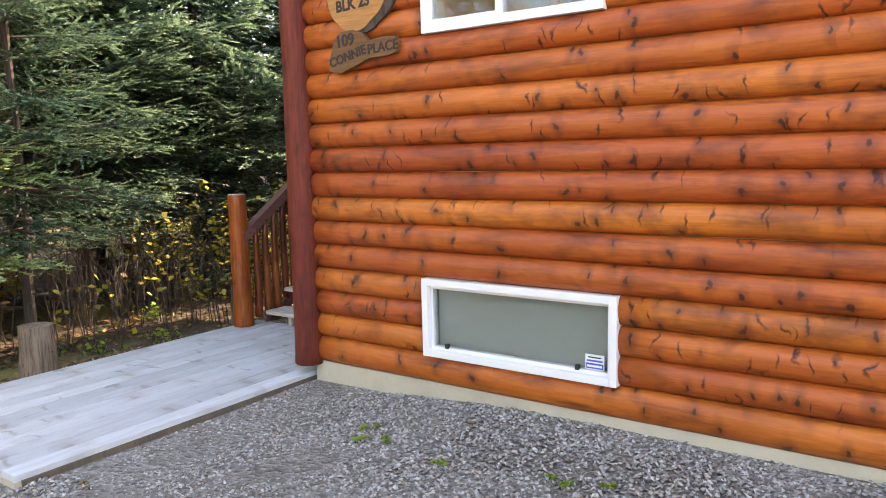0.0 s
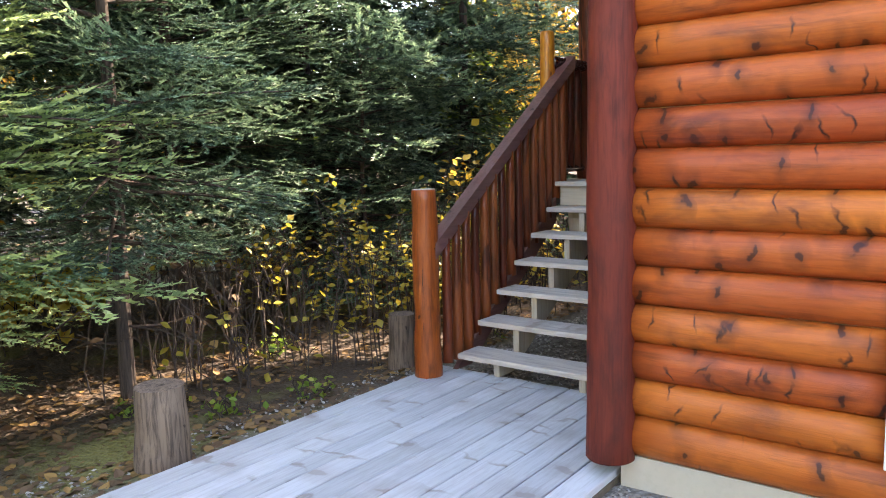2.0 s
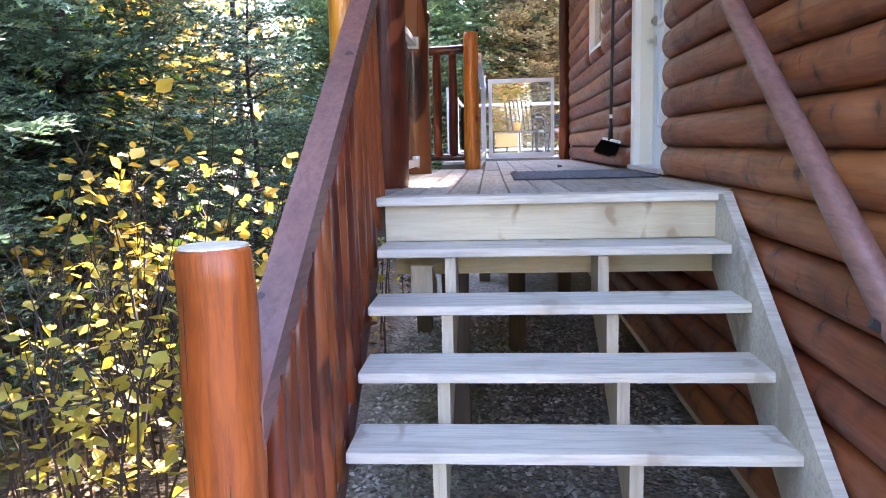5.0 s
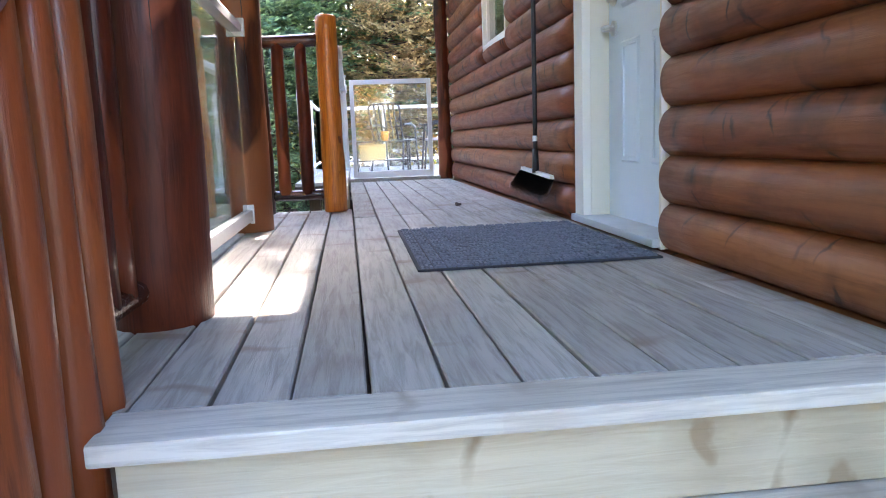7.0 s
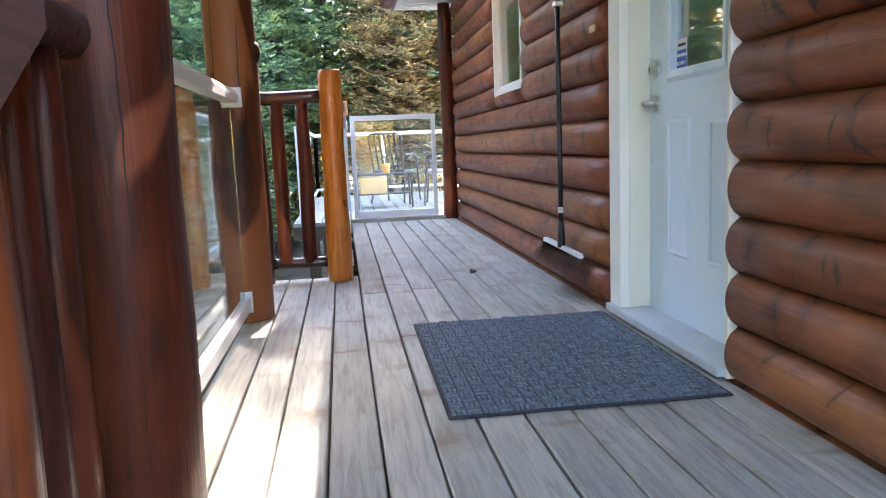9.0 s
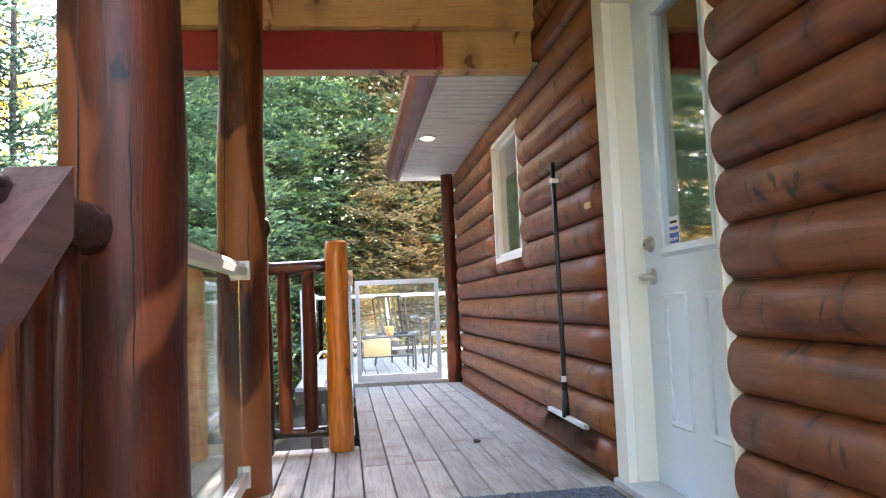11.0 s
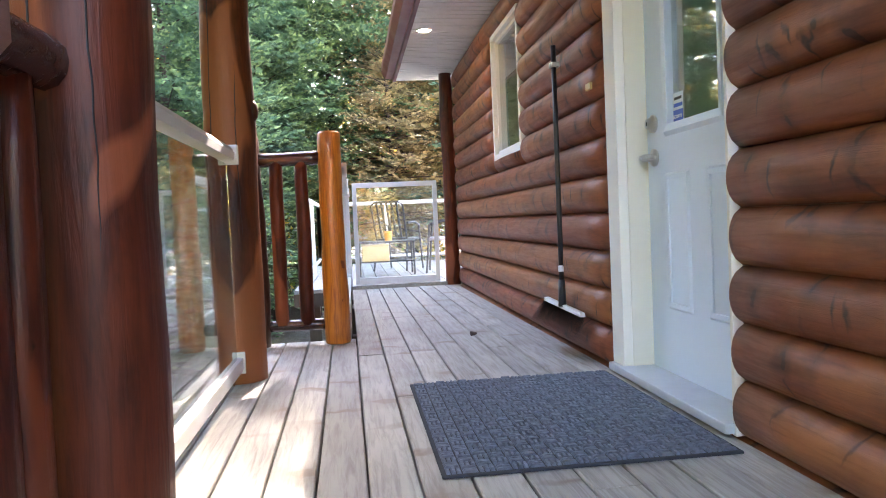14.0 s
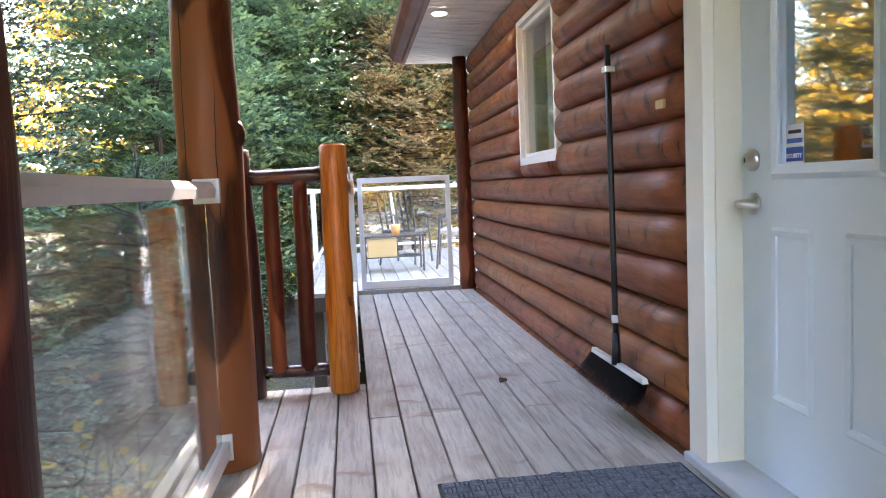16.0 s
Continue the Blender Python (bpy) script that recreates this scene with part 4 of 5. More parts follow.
for nm, a, b, c, d in (("stile", gx0, gx0 + 0.045, gz0, gz1), ("stile", gx1 - 0.045, gx1, gz0, gz1), ("bottom_bar", gx0 + 0.045, gx1 - 0.045, gz0, gz0 + 0.065), ("top_bar", gx0 + 0.045, gx1 - 0.045, gz1 - 0.05, gz1)):
    part(nm, B(a, b, 12.985, 13.02, c, d, 0.004), M_alu, gate)
part("pane", B(gx0 + 0.04, gx1 - 0.04, 13.0, 13.006, gz0 + 0.06, gz1 - 0.045), M_smear, gate).visible_shadow = False

# ---- terrace beyond the gate ----
ter = tagged(part("terrace_deck", B(-5.6, -3.2, 13.125, 17.6, 1.13, 1.262), M_joist), "weathered timber terrace beyond the gate", "deck", kind="structure")
for px, py in ((-5.4, 13.3), (-5.4, 17.4), (-3.4, 17.4)):
    tagged(part("deck_support", B(px - 0.06, px + 0.06, py - 0.06, py + 0.06, -0.15, 1.128), M_joist), "squared timber post carrying the terrace", "post", "deck supports")


def far_rail(x0, y0, x1, y1):
    g = thing("terrace_railing", ((x0 + x1) / 2, (y0 + y1) / 2, DECK), "white aluminium terrace railing with clear panes", "railing", "terrace railings")
    a, b = Vector((x0, y0, 0)), Vector((x1, y1, 0))
    for z, r in ((2.29, 0.03), (1.42, 0.022)):
        part("rail", pole(a + Vector((0, 0, z)), b + Vector((0, 0, z)), r, r, 8, 1, 0.0), M_alu, g)
    for f in (0.0, 0.5, 1.0):
        p = a.lerp(b, f)
        part("upright", B(p.x - 0.03, p.x + 0.03, p.y - 0.03, p.y + 0.03, DECK - 0.02, 2.32), M_alu, g)


far_rail(-5.5, 17.5, -3.3, 17.5), far_rail(-5.5, 13.3, -5.5, 17.5)


def patio_chair(x, y, turn, mat, label):
    """A metal patio chair with arms."""
    c = thing("patio_chair", (0, 0, 0), label, "chair", "patio chairs")
    for sx in (-0.25, 0.25):
        part("leg", pole((sx, -0.26, 0), (sx * 0.96, -0.20, 0.62), 0.014, 0.014, 8, 2, 0), M_black, c)
        part("leg", pole((sx, 0.26, 0), (sx * 0.9, 0.16, 0.42), 0.014, 0.014, 8, 2, 0), M_black, c)
        part("armrest", tube(bmesh.new(), [(sx * 0.96, -0.21, 0.61), (sx, -0.05, 0.66), (sx, 0.18, 0.65)], [0.017] * 3, 8), M_black, c)
    part("seat", B(-0.24, 0.24, -0.24, 0.2, 0.41, 0.45, 0.012), mat, c)
    back = part("backrest", tube(bmesh.new(), [(-0.23, 0.18, 0.44), (-0.24, 0.29, 0.90), (-0.18, 0.305, 0.94), (0.18, 0.305, 0.94), (0.24, 0.29, 0.90), (0.23, 0.18, 0.44)], [0.014] * 6, 8), M_black, c)
    for k in range(5):
        bx = -0.15 + 0.075 * k
        part("slat", prism(bmesh.new(), [(0.17, 0.45), (0.182, 0.45), (0.305, 0.93), (0.293, 0.93)], "x", bx - 0.014, bx + 0.014), mat, back)
    c.location = (x, y, DECK)
    c.rotation_euler = (0, 0, radians(turn))
    return c


patio_chair(-4.35, 15.6, 150, M_black, "black metal patio chair on the terrace")
patio_chair(-3.75, 14.9, -100, M_grey, "patio chair with a grey fabric back")
tab = thing("patio_table", (-4.55, 14.8, DECK), "small black metal patio table on the terrace", "table")
part("tabletop", B(-4.92, -4.18, 14.58, 15.02, 1.715, 1.738, 0.006), M_black, tab)
part("shelf", B(-4.88, -4.22, 14.62, 14.98, 1.475, 1.488, 0.004), M_black, tab)
for lx in (-4.89, -4.21):
    for ly in (14.61, 14.99):
        part("leg", pole((lx * 1.004 + 0.018, ly, DECK), (lx, ly, 1.716), 0.013, 0.013, 8, 2, 0.0), M_black, tab)
tb = thing("straw_box", (-4.69, 14.72, 1.488), "straw-coloured box on the lower shelf of the patio table", "box")
part("box_body", B(-4.86, -4.52, 14.60, 14.85, 1.489, 1.68, 0.01), M_straw, tb)
part("lid", B(-4.865, -4.515, 14.595, 14.855, 1.68, 1.695, 0.004), M_straw, tb)
cup = thing("orange_pot", (-4.52, 14.72, 1.738), "small orange plastic pot on the patio table", "pot")
part("pot", pole((-4.52, 14.72, 1.739), (-4.52, 14.72, 1.86), 0.045, 0.055, 16, 3, 0), M_orange, cup, "", True)

# ---- roof over porch and eave ----
soff = bmesh.new()
for i in range(39):
    y = 9.37 + i * 0.1
    box(soff, -4.43, -3.86, y, y + 0.080, EAVE, EAVE + 0.022), box(soff, -4.43, -3.86, y + 0.080, y + 0.1, EAVE + 0.014, EAVE + 0.022)
tagged(part("ceiling_soffit", soff, M_soff), "white grooved metal soffit under the eave", "soffit", kind="structure")
gut = thing("eave_gutter", (-4.46, 11.3, EAVE), "brown-red metal gutter along the eave", "gutter", kind="structure")
part("fascia", B(-4.462, -4.432, 9.36, 13.27, EAVE - 0.01, EAVE + 0.20), M_gut, gut)
part("trough", prism(bmesh.new(), [(-4.465, EAVE + 0.02), (-4.535, EAVE + 0.03), (-4.575, EAVE + 0.09), (-4.575, EAVE + 0.16), (-4.566, EAVE + 0.16), (-4.56, EAVE + 0.09), (-4.53, EAVE + 0.04), (-4.465, EAVE + 0.03)], "y", 9.36, 13.29), M_gut, gut)
dl = thing("soffit_light", (-4.33, 11.17, EAVE), "round recessed soffit light, switched on", "light")
part("trim_ring", pole((-4.33, 11.17, EAVE - 0.008), (-4.33, 11.17, EAVE - 0.001), 0.062, 0.066, 24, 1, 0), M_white, dl)
part("lens", pole((-4.33, 11.17, EAVE - 0.012), (-4.33, 11.17, EAVE - 0.009), 0.045, 0.045, 24, 1, 0), M_lens, dl)

pr = thing("porch_roof", (-5.0, 8.0, 3.5), "timber porch roof with pine boards and red fascia", "roof", kind="structure")
part("fascia_board", B(-6.25, -4.465, 9.33, 9.352, 3.44, 3.655), M_red, pr, "dark red metal fascia")
part("fascia_return", B(-4.464, -4.43, 9.29, 9.353, 3.44, 3.64), M_red, pr)
part("header_timber", B(-6.25, -3.90, 9.356, 9.50, 3.452, 3.93, 0.006), M_pine, pr, "pale pine header timber")
part("header_timber", B(-6.25, -3.90, 9.27, 9.353, 3.665, 3.93, 0.006), M_pine, pr, "pale pine header timber")
part("header_timber", B(-6.2, -3.92, 5.3, 5.42, 3.60, 3.93, 0.006), M_pine, pr)
part("side_beam", B(-5.58, -5.36, 5.3, 9.27, 3.70, 3.93, 0.008), M_pine, pr)
bm = bmesh.new()
for i in range(16):
    box(bm, -6.3 + i * 0.155, -6.3 + i * 0.155 + 0.150, 5.1, 9.6, 3.935, 3.955)
part("boards", bm, M_pine, pr)
part("roof_sheet", B(-6.35, -3.80, 5.05, 9.65, 3.96, 4.05), M_roof, pr)
mr = thing("main_roof", (0, 8, 3.6), "brown metal roof of the house", "roof", kind="structure")
part("roof_slope", prism(bmesh.new(), [(-4.47, 3.66), (-4.47, 3.72), (0.15, 5.72), (0.15, 5.62)], "y", 9.66, 13.3), M_roof, mr)
part("roof_slope", prism(bmesh.new(), [(-3.80, 4.06), (-3.80, 4.12), (0.15, 5.72), (0.15, 5.62)], "y", 3.3, 9.66), M_roof, mr)
part("roof_slope", prism(bmesh.new(), [(4.7, 3.66), (4.7, 3.72), (0.15, 5.72), (0.15, 5.62)], "y", 3.3, 13.3), M_roof, mr)

# ---- door mat ----
mt = thing("door_mat", (-4.34, 7.64, DECK), "charcoal ribbed door mat on the porch boards", "mat")
MX0, MX1, MY0, MY1 = -4.755, -3.925, 7.245, 8.350
part("mat_base", B(MX0, MX1, MY0, MY1, DECK + 0.002, DECK + 0.010, 0.003), M_matbase, mt)
bm = bmesh.new()
rm = random.Random(8)
nx, ny = 18, 24
for i in range(nx):
    for j in range(ny):
        px, py = (MX1 - MX0 - 0.02) / nx, (MY1 - MY0 - 0.02) / ny
        cx = MX0 + 0.01 + px * (i + 0.5)
        cy = MY0 + 0.01 + py * (j + 0.5)
        for k in range(3):
            off, zt = (k - 1) / 3.1, DECK + 0.0150 + rm.random() * 0.004
            if (i + j) % 2:
                x, y, w, h = cx, cy + py * off, px * 0.47, py * 0.125
            else:
                x, y, w, h = cx + px * off, cy, px * 0.125, py * 0.47
            lo = [bm.verts.new((x + sx * w, y + sy * h, DECK + 0.0095)) for sx, sy in ((-1, -1), (1, -1), (1, 1), (-1, 1))]
            hi = [bm.verts.new((x + sx * w * 0.7, y + sy * h * 0.7, zt)) for sx, sy in ((-1, -1), (1, -1), (1, 1), (-1, 1))]
            bm.faces.new(hi)
            for q in range(4):
                bm.faces.new((lo[q], lo[(q + 1) % 4], hi[(q + 1) % 4], hi[q]))
part("rib_pattern", bm, M_mat, mt)

# ---- signs on the south wall ----
def text_part(body, size, loc, rot, mat, parent, depth=0.002, bold=0.0):
    cu = bpy.data.curves.new("text", "FONT")
    cu.body, cu.size, cu.extrude, cu.offset, cu.align_x = body, size, depth, bold, "LEFT"
    cu.resolution_u = 3
    tmp = bpy.data.objects.new("text_source", cu)
    scene.collection.objects.link(tmp)
    me = bpy.data.meshes.new_from_object(tmp.evaluated_get(bpy.context.evaluated_depsgraph_get()))
    bpy.data.objects.remove(tmp)
    me.transform(Matrix.LocRotScale(loc, Euler(rot), None))
    me.materials.clear()
    me.materials.append(mat)
    ob = new("lettering", me)
    ob.parent = parent
    ob.matrix_parent_inverse = WORLD[parent.name].inverted()
    return ob


def plaque(bm, outline, y0, y1, bev=0.006):
    prism(bm, outline, "y", y1, y0)
    return bm


FACE = SEAM_S - 0.056
s1 = thing("address_sign", (-3.25, FACE, 2.2), "carved brown wooden address sign on the log wall", "sign")
out = [(-3.53, 2.20), (-3.44, 2.185), (-3.30, 2.225), (-3.20, 2.26), (-3.06, 2.262), (-2.985, 2.275), (-2.965, 2.32), (-2.985, 2.37), (-3.06, 2.378), (-3.15, 2.372), (-3.20, 2.365), (-3.25, 2.42), (-3.33, 2.445), (-3.43, 2.44), (-3.485, 2.40), (-3.51, 2.33), (-3.535, 2.27)]
part("board", plaque(bmesh.new(), [(a + 0.07, b - 0.02) for a, b in out], FACE, FACE - 0.034), M_sign, s1)
text_part("109", 0.105, (-3.40, FACE - 0.035, 2.325), (radians(90), radians(-4), 0), M_letter, s1, 0.002, 0.003)
text_part("CONNIE", 0.082, (-3.455, FACE - 0.035, 2.205), (radians(90), radians(-12), 0), M_letter, s1, 0.002, 0.002)
text_part("PLACE", 0.085, (-3.135, FACE - 0.035, 2.262), (radians(90), radians(-3), 0), M_letter, s1, 0.002, 0.002)
s2 = thing("log_slice_sign", (-3.28, FACE, 2.6), "round log slice sign with dark burnt lettering", "sign")
rs = random.Random(4)
out = []
for k in range(30):
    a = 2 * math.pi * k / 30
    r = 0.25 * (1 + 0.05 * math.sin(3 * a + 1) + 0.03 * rs.uniform(-1, 1))
    out.append((-3.225 + r * 1.0 * math.cos(a), 2.655 + r * 0.93 * math.sin(a)))
part("slice", plaque(bmesh.new(), out, FACE, FACE - 0.03), M_slab, s2)
out = [(-3.225 + (x + 3.275) * 1.06, 2.655 + (z - 2.655) * 1.06) for x, z in out]
part("bark_rim", plaque(bmesh.new(), out, FACE, FACE - 0.02), M_bark, s2)
text_part("BLK 23", 0.095, (-3.39, FACE - 0.031, 2.545), (radians(90), radians(-3), 0), M_letter, s2, 0.002, 0.003)

text_part("SECURITY", 0.017, (DX + 0.0132, 8.007, 2.316), (radians(90), 0, radians(-90)), M_paper, DOOR_STICKER, 0.0003, 0.0004)

# ---- low walkway deck ----
low = tagged(part("walkway_deck", B(-5.50, -3.86, 1.68, 4.66, -0.05, LOW - 0.04), M_joist), "pale weathered timber walkway deck", "deck", kind="structure")
part("edge_board", B(-3.858, -3.82, 1.66, 3.80, -0.06, LOW - 0.035), M_joist, low)
part("edge_board", B(-5.54, -5.50, 1.66, 4.66, -0.1, LOW - 0.035), M_lumber, low)
part("end_board", B(-5.54, -3.82, 1.625, 1.66, -0.06, LOW - 0.035), M_lumber, low)


# ---- stumps ----
def stump(x, y, z, h, r, label, seed):
    t = thing("tree_stump", (x, y, z), label, "stump")
    pts, rad = [], []
    for i in range(9):
        f = i / 8
        pts.append((x, y, z + h * f)), rad.append(r * (1.12 - 0.12 * f + 0.12 * (1 - f) ** 4))
    bm = tube(bmesh.new(), pts, rad, 26, 0.05, True, seed)
    part("trunk", bm, M_stump, t, smooth=False)


stump(-5.90, 2.77, -0.13, 0.52, 0.125, "grey sawn tree stump beside the walkway", 3)
stump(-6.12, 4.95, -0.16, 0.50, 0.10, "old weathered stump among the yellow shrubs", 4)

# ---- trees ----
rng = np.random.default_rng(5)


def bough_template(seed, twigs, step, nl, nw):
    """A flat spruce bough of length 1 along x: triangles for needles, thin prisms for twigs."""
    r = np.random.default_rng(seed)
    tri, young = [], []
    def sprig(p, d, length):
        n = max(3, int(length / step))
        side = np.cross(d, (0, 0, 1.0)); side /= np.linalg.norm(side) + 1e-9
        up = np.cross(side, d)
        for i in range(n):
            q = p + d * (length * (i + 0.5) / n)
            for s in (-1, 1):
                a = r.uniform(0.55, 1.0)
                w = d * math.cos(a) + side * s * math.sin(a) + up * r.uniform(-0.15, 0.5)
                w /= np.linalg.norm(w)
                l = nl * r.uniform(0.7, 1.2)
                e = np.cross(w, up + r.normal(0, 0.5, 3)); e /= np.linalg.norm(e) + 1e-9
                tri.append((q - e * nw, q + e * nw, q + w * l))
                # Outer needles of a sprig take the paler, light-tinted tip material.
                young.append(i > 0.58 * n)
        tri.append((p - side * 0.004, p + side * 0.004, p + d * (length + nl)))
        young.append(False)
    for i in range(twigs):
        f = 0.16 + 0.80 * i / (twigs - 1)
        droop = -0.10 * f * f
        base = np.array((f, 0, droop))
        ln = (0.16 + 0.36 * math.sin(math.pi * min(1, f * 0.95 + 0.1)) ** 1.0) * (1.05 - 0.55 * f)
        for s in (-1, 1):
            a = r.uniform(0.75, 1.05)
            d = np.array((math.cos(a), s * math.sin(a), r.uniform(-0.45, 0.22))); d /= np.linalg.norm(d)
            sprig(base, d, ln * r.uniform(0.75, 1.2))
            if ln > 0.2:
                d2 = np.array((math.cos(a * 0.3), s * math.sin(a * 0.3), -0.1)); d2 /= np.linalg.norm(d2)
                sprig(base + d * ln * 0.45, d2, ln * 0.45)
    sprig(np.array((0.85, 0, -0.07)), np.array((1.0, 0, -0.1)) / math.sqrt(1.01), 0.2)
    return np.array(tri), np.array(young)


def spruce_mesh(height, width, low_z, templates, gap, per, seed):
    """Crown triangles of a spruce that stands at the origin; also thin limbs. Boughs high up are coarser."""
    r = np.random.default_rng(seed)
    out, tip_flags, limbs = [], [], []
    z = low_z
    while z < height - 0.25:
        f = (z - low_z) / (height - low_z)
        length = width * (1 - f) ** 0.8 * (0.75 + 0.25 * min(1, f * 6)) + 0.12
        turn0 = r.uniform(0, 6.28)
        for k in range(per):
            if r.random() < 0.08:
                continue
            a = turn0 + 6.283 * k / per + r.uniform(-0.3, 0.3)
            L = length * r.uniform(0.72, 1.12)
            tilt = -0.16 + 0.62 * f + r.uniform(-0.15, 0.15)
            pool = templates if z < 4.3 or templates is not T_fine else T_mid
            t, young = pool[r.integers(len(pool))]
            t = t * L
            tip_flags.append(young)
            ca, sa, ct, st = math.cos(a), math.sin(a), math.cos(tilt), math.sin(tilt)
            roll = r.uniform(-0.35, 0.35)
            x, y, zz = t[..., 0], t[..., 1] * math.cos(roll), t[..., 2] + t[..., 1] * math.sin(roll)
            zz = zz + 0.10 * (x / max(L, 0.1)) ** 2 * L
            x2, z2 = x * ct - zz * st, x * st + zz * ct
            zb = z + r.uniform(-0.1, 0.1)
            out.append(np.stack((x2 * ca - y * sa, x2 * sa + y * ca, z2 + zb), -1))
            limbs.append(((0, 0, zb), (L * 0.9 * ct * ca, L * 0.9 * ct * sa, zb + L * 0.9 * st)))
        z += gap * (1 - 0.35 * f) * r.uniform(0.8, 1.2)
    return np.concatenate(out), np.concatenate(tip_flags), limbs


def tri_object(name, tris, mats, which, parent=None):
    me = bpy.data.meshes.new(name)
    n = len(tris)
    me.vertices.add(n * 3)
    me.vertices.foreach_set("co", tris.reshape(-1).astype(np.float32))
    me.loops.add(n * 3)
    me.loops.foreach_set("vertex_index", np.arange(n * 3, dtype=np.int32))
    me.polygons.add(n)
    me.polygons.foreach_set("loop_start", np.arange(0, n * 3, 3, dtype=np.int32))
    for mat in mats:
        me.materials.append(mat)
    me.polygons.foreach_set("material_index", which.astype(np.int32))
    me.update(calc_edges=True)
    ob = new(name, me)
    if parent:
        ob.parent = parent
    return ob


def spruce(height, width, low_z, templates, gap, per, seed, mat, label, trunk_r, dead_limbs=18):
    t = thing("spruce_tree", (0, 0, 0), label, "tree", "spruce trees")
    tris, tip_flags, limbs = spruce_mesh(height, width, low_z, templates, gap, per, seed)
    tri_object("crown", tris, (mat, TIP_NEEDLES[mat.name]), tip_flags, t)
    bm = tube(bmesh.new(), [(0.02 * math.sin(i), 0.02 * math.cos(i * 1.3), height * i / 10 - 0.2 * (i == 0)) for i in range(11)], [trunk_r * (1 - 0.94 * i / 10) + 0.01 for i in range(11)], 9, 0.05)
    r = random.Random(seed)
    for a, b in limbs[:: max(1, len(limbs) // 90)]:
        tube(bm, [a, ((a[0] + b[0]) / 2, (a[1] + b[1]) / 2, (a[2] + b[2]) / 2 + 0.02), b], [0.016, 0.010, 0.004], 4, 0, False)
    for i in range(dead_limbs):
        a, z, L = r.uniform(0, 6.28), r.uniform(0.4, low_z + 0.9), r.uniform(0.4, 1.1)
        p = (L * math.cos(a), L * math.sin(a), z + r.uniform(-0.35, 0.1))
        tube(bm, [(0, 0, z), (p[0] * 0.5, p[1] * 0.5, z - 0.02), p], [0.011, 0.007, 0.003], 4, 0, False)
    part("trunk", bm, M_bark, t)
    return t


T_fine = [bough_template(s, 12, 0.0165, 0.026, 0.0066) for s in (1, 2, 3)]
T_mid = [bough_template(s, 8, 0.046, 0.050, 0.0175) for s in (4, 5)]
T_far = [bough_template(s, 5, 0.11, 0.13, 0.042) for s in (6, 7)]

TREES = [
    # kind, x, y, height, width, lowest bough, seed, needles, label
    # Brightness of this crown is light put into its needle colours.
    ("fine", -7.7, 1.6, 8.0, 2.3, 0.9, 11, M_tip, "young spruce with sunlight put into its bright green drooping boughs"),
    ("fine", -7.4, 3.45, 7.0, 1.35, 1.15, 50, M_needle, "slim dark spruce with bare lower stem"),
    ("fine", -8.6, 4.7, 9.0, 1.9, 1.3, 51, M_needle, "dense dark green spruce behind the walkway"),
    ("fine", -9.1, 6.8, 11.0, 2.2, 0.8, 12, M_needle, "dense dark green spruce behind the yellow shrubs"),
    ("fine", -9.0, 9.9, 12.5, 2.4, 1.0, 13, M_needle, "tall dark spruce beside the stairs"),
    ("dense", -10.8, 6.1, 10.0, 2.3, 1.5, 56, M_needle, ""), ("mid", -10.8, 2.0, 10.5, 2.4, 0.9, 14, M_needle, ""), ("dense", -10.4, 9.6, 12.0, 2.4, 0.8, 59, M_needle, ""), ("mid", -12.4, 8.2, 12.0, 2.6, 0.9, 15, M_needle, ""),
    ("dense", -7.9, 18.6, 11.0, 2.2, 0.6, 17, M_needle, ""),
    # M_sunny crowns carry sunlight in their needle colour.
    ("dense", -6.6, 19.6, 12.0, 2.3, 0.5, 18, M_sunny, "spruce beyond the terrace with sunlight put into its needle colour"), ("dense", -5.3, 20.6, 13.0, 2.4, 2.0, 19, M_sunny, "spruce beyond the terrace with sunlight put into its needle colour"),
    ("dense", -4.2, 19.3, 5.2, 1.7, 1.2, 58, M_rust, "small dying spruce with bare tan twigs"),
    # Next two crowns set in place and height to shade the porch deck.
    ("dense", -2.9, 20.3, 11.4, 2.3, 1.5, 20, M_rust, "spruce with rusty dying needles"),
    ("dense", -3.8, 21.2, 11.5, 2.1, 2.2, 54, M_rust, "spruce with rusty dying needles"),
    ("mid", -8.8, 14.2, 9.0, 1.6, 0.6, 57, M_needle, ""),
    # Also M_sunny: sunlit look comes from the needle colour.
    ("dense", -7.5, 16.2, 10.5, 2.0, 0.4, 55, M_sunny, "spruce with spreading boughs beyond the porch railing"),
    ("mid", -7.5, 22.0, 13.0, 2.6, 0.7, 52, M_needle, ""), ("mid", -6.0, 24.0, 14.0, 2.6, 3.0, 53, M_needle, ""),
    ("mid", -8.3, 6.9, 3.0, 1.3, 0.25, 41, M_needle, "small bushy young spruce in the undergrowth"),
    ("mid", -7.5, 10.9, 3.4, 1.3, 0.2, 47, M_needle, "young spruce below the porch railing"), ("mid", -7.2, 14.0, 3.0, 1.3, 0.2, 48, M_needle, "young spruce below the porch railing"),
    ("mid", -9.4, -0.4, 9.5, 2.2, 0.9, 22, M_tip, ""), ("mid", -12.0, 3.4, 11.0, 2.5, 1.1, 23, M_needle, ""),
    # Added spruce, mostly hidden by the house, to shade terrace and deck.
    ("mid", -2.1, 19.4, 10.0, 2.0, 0.6, 25, M_needle, ""),
]
KIND = {"fine": (T_fine, 0.27, 8), "mid": (T_mid, 0.36, 7), "dense": (T_mid, 0.28, 9)}
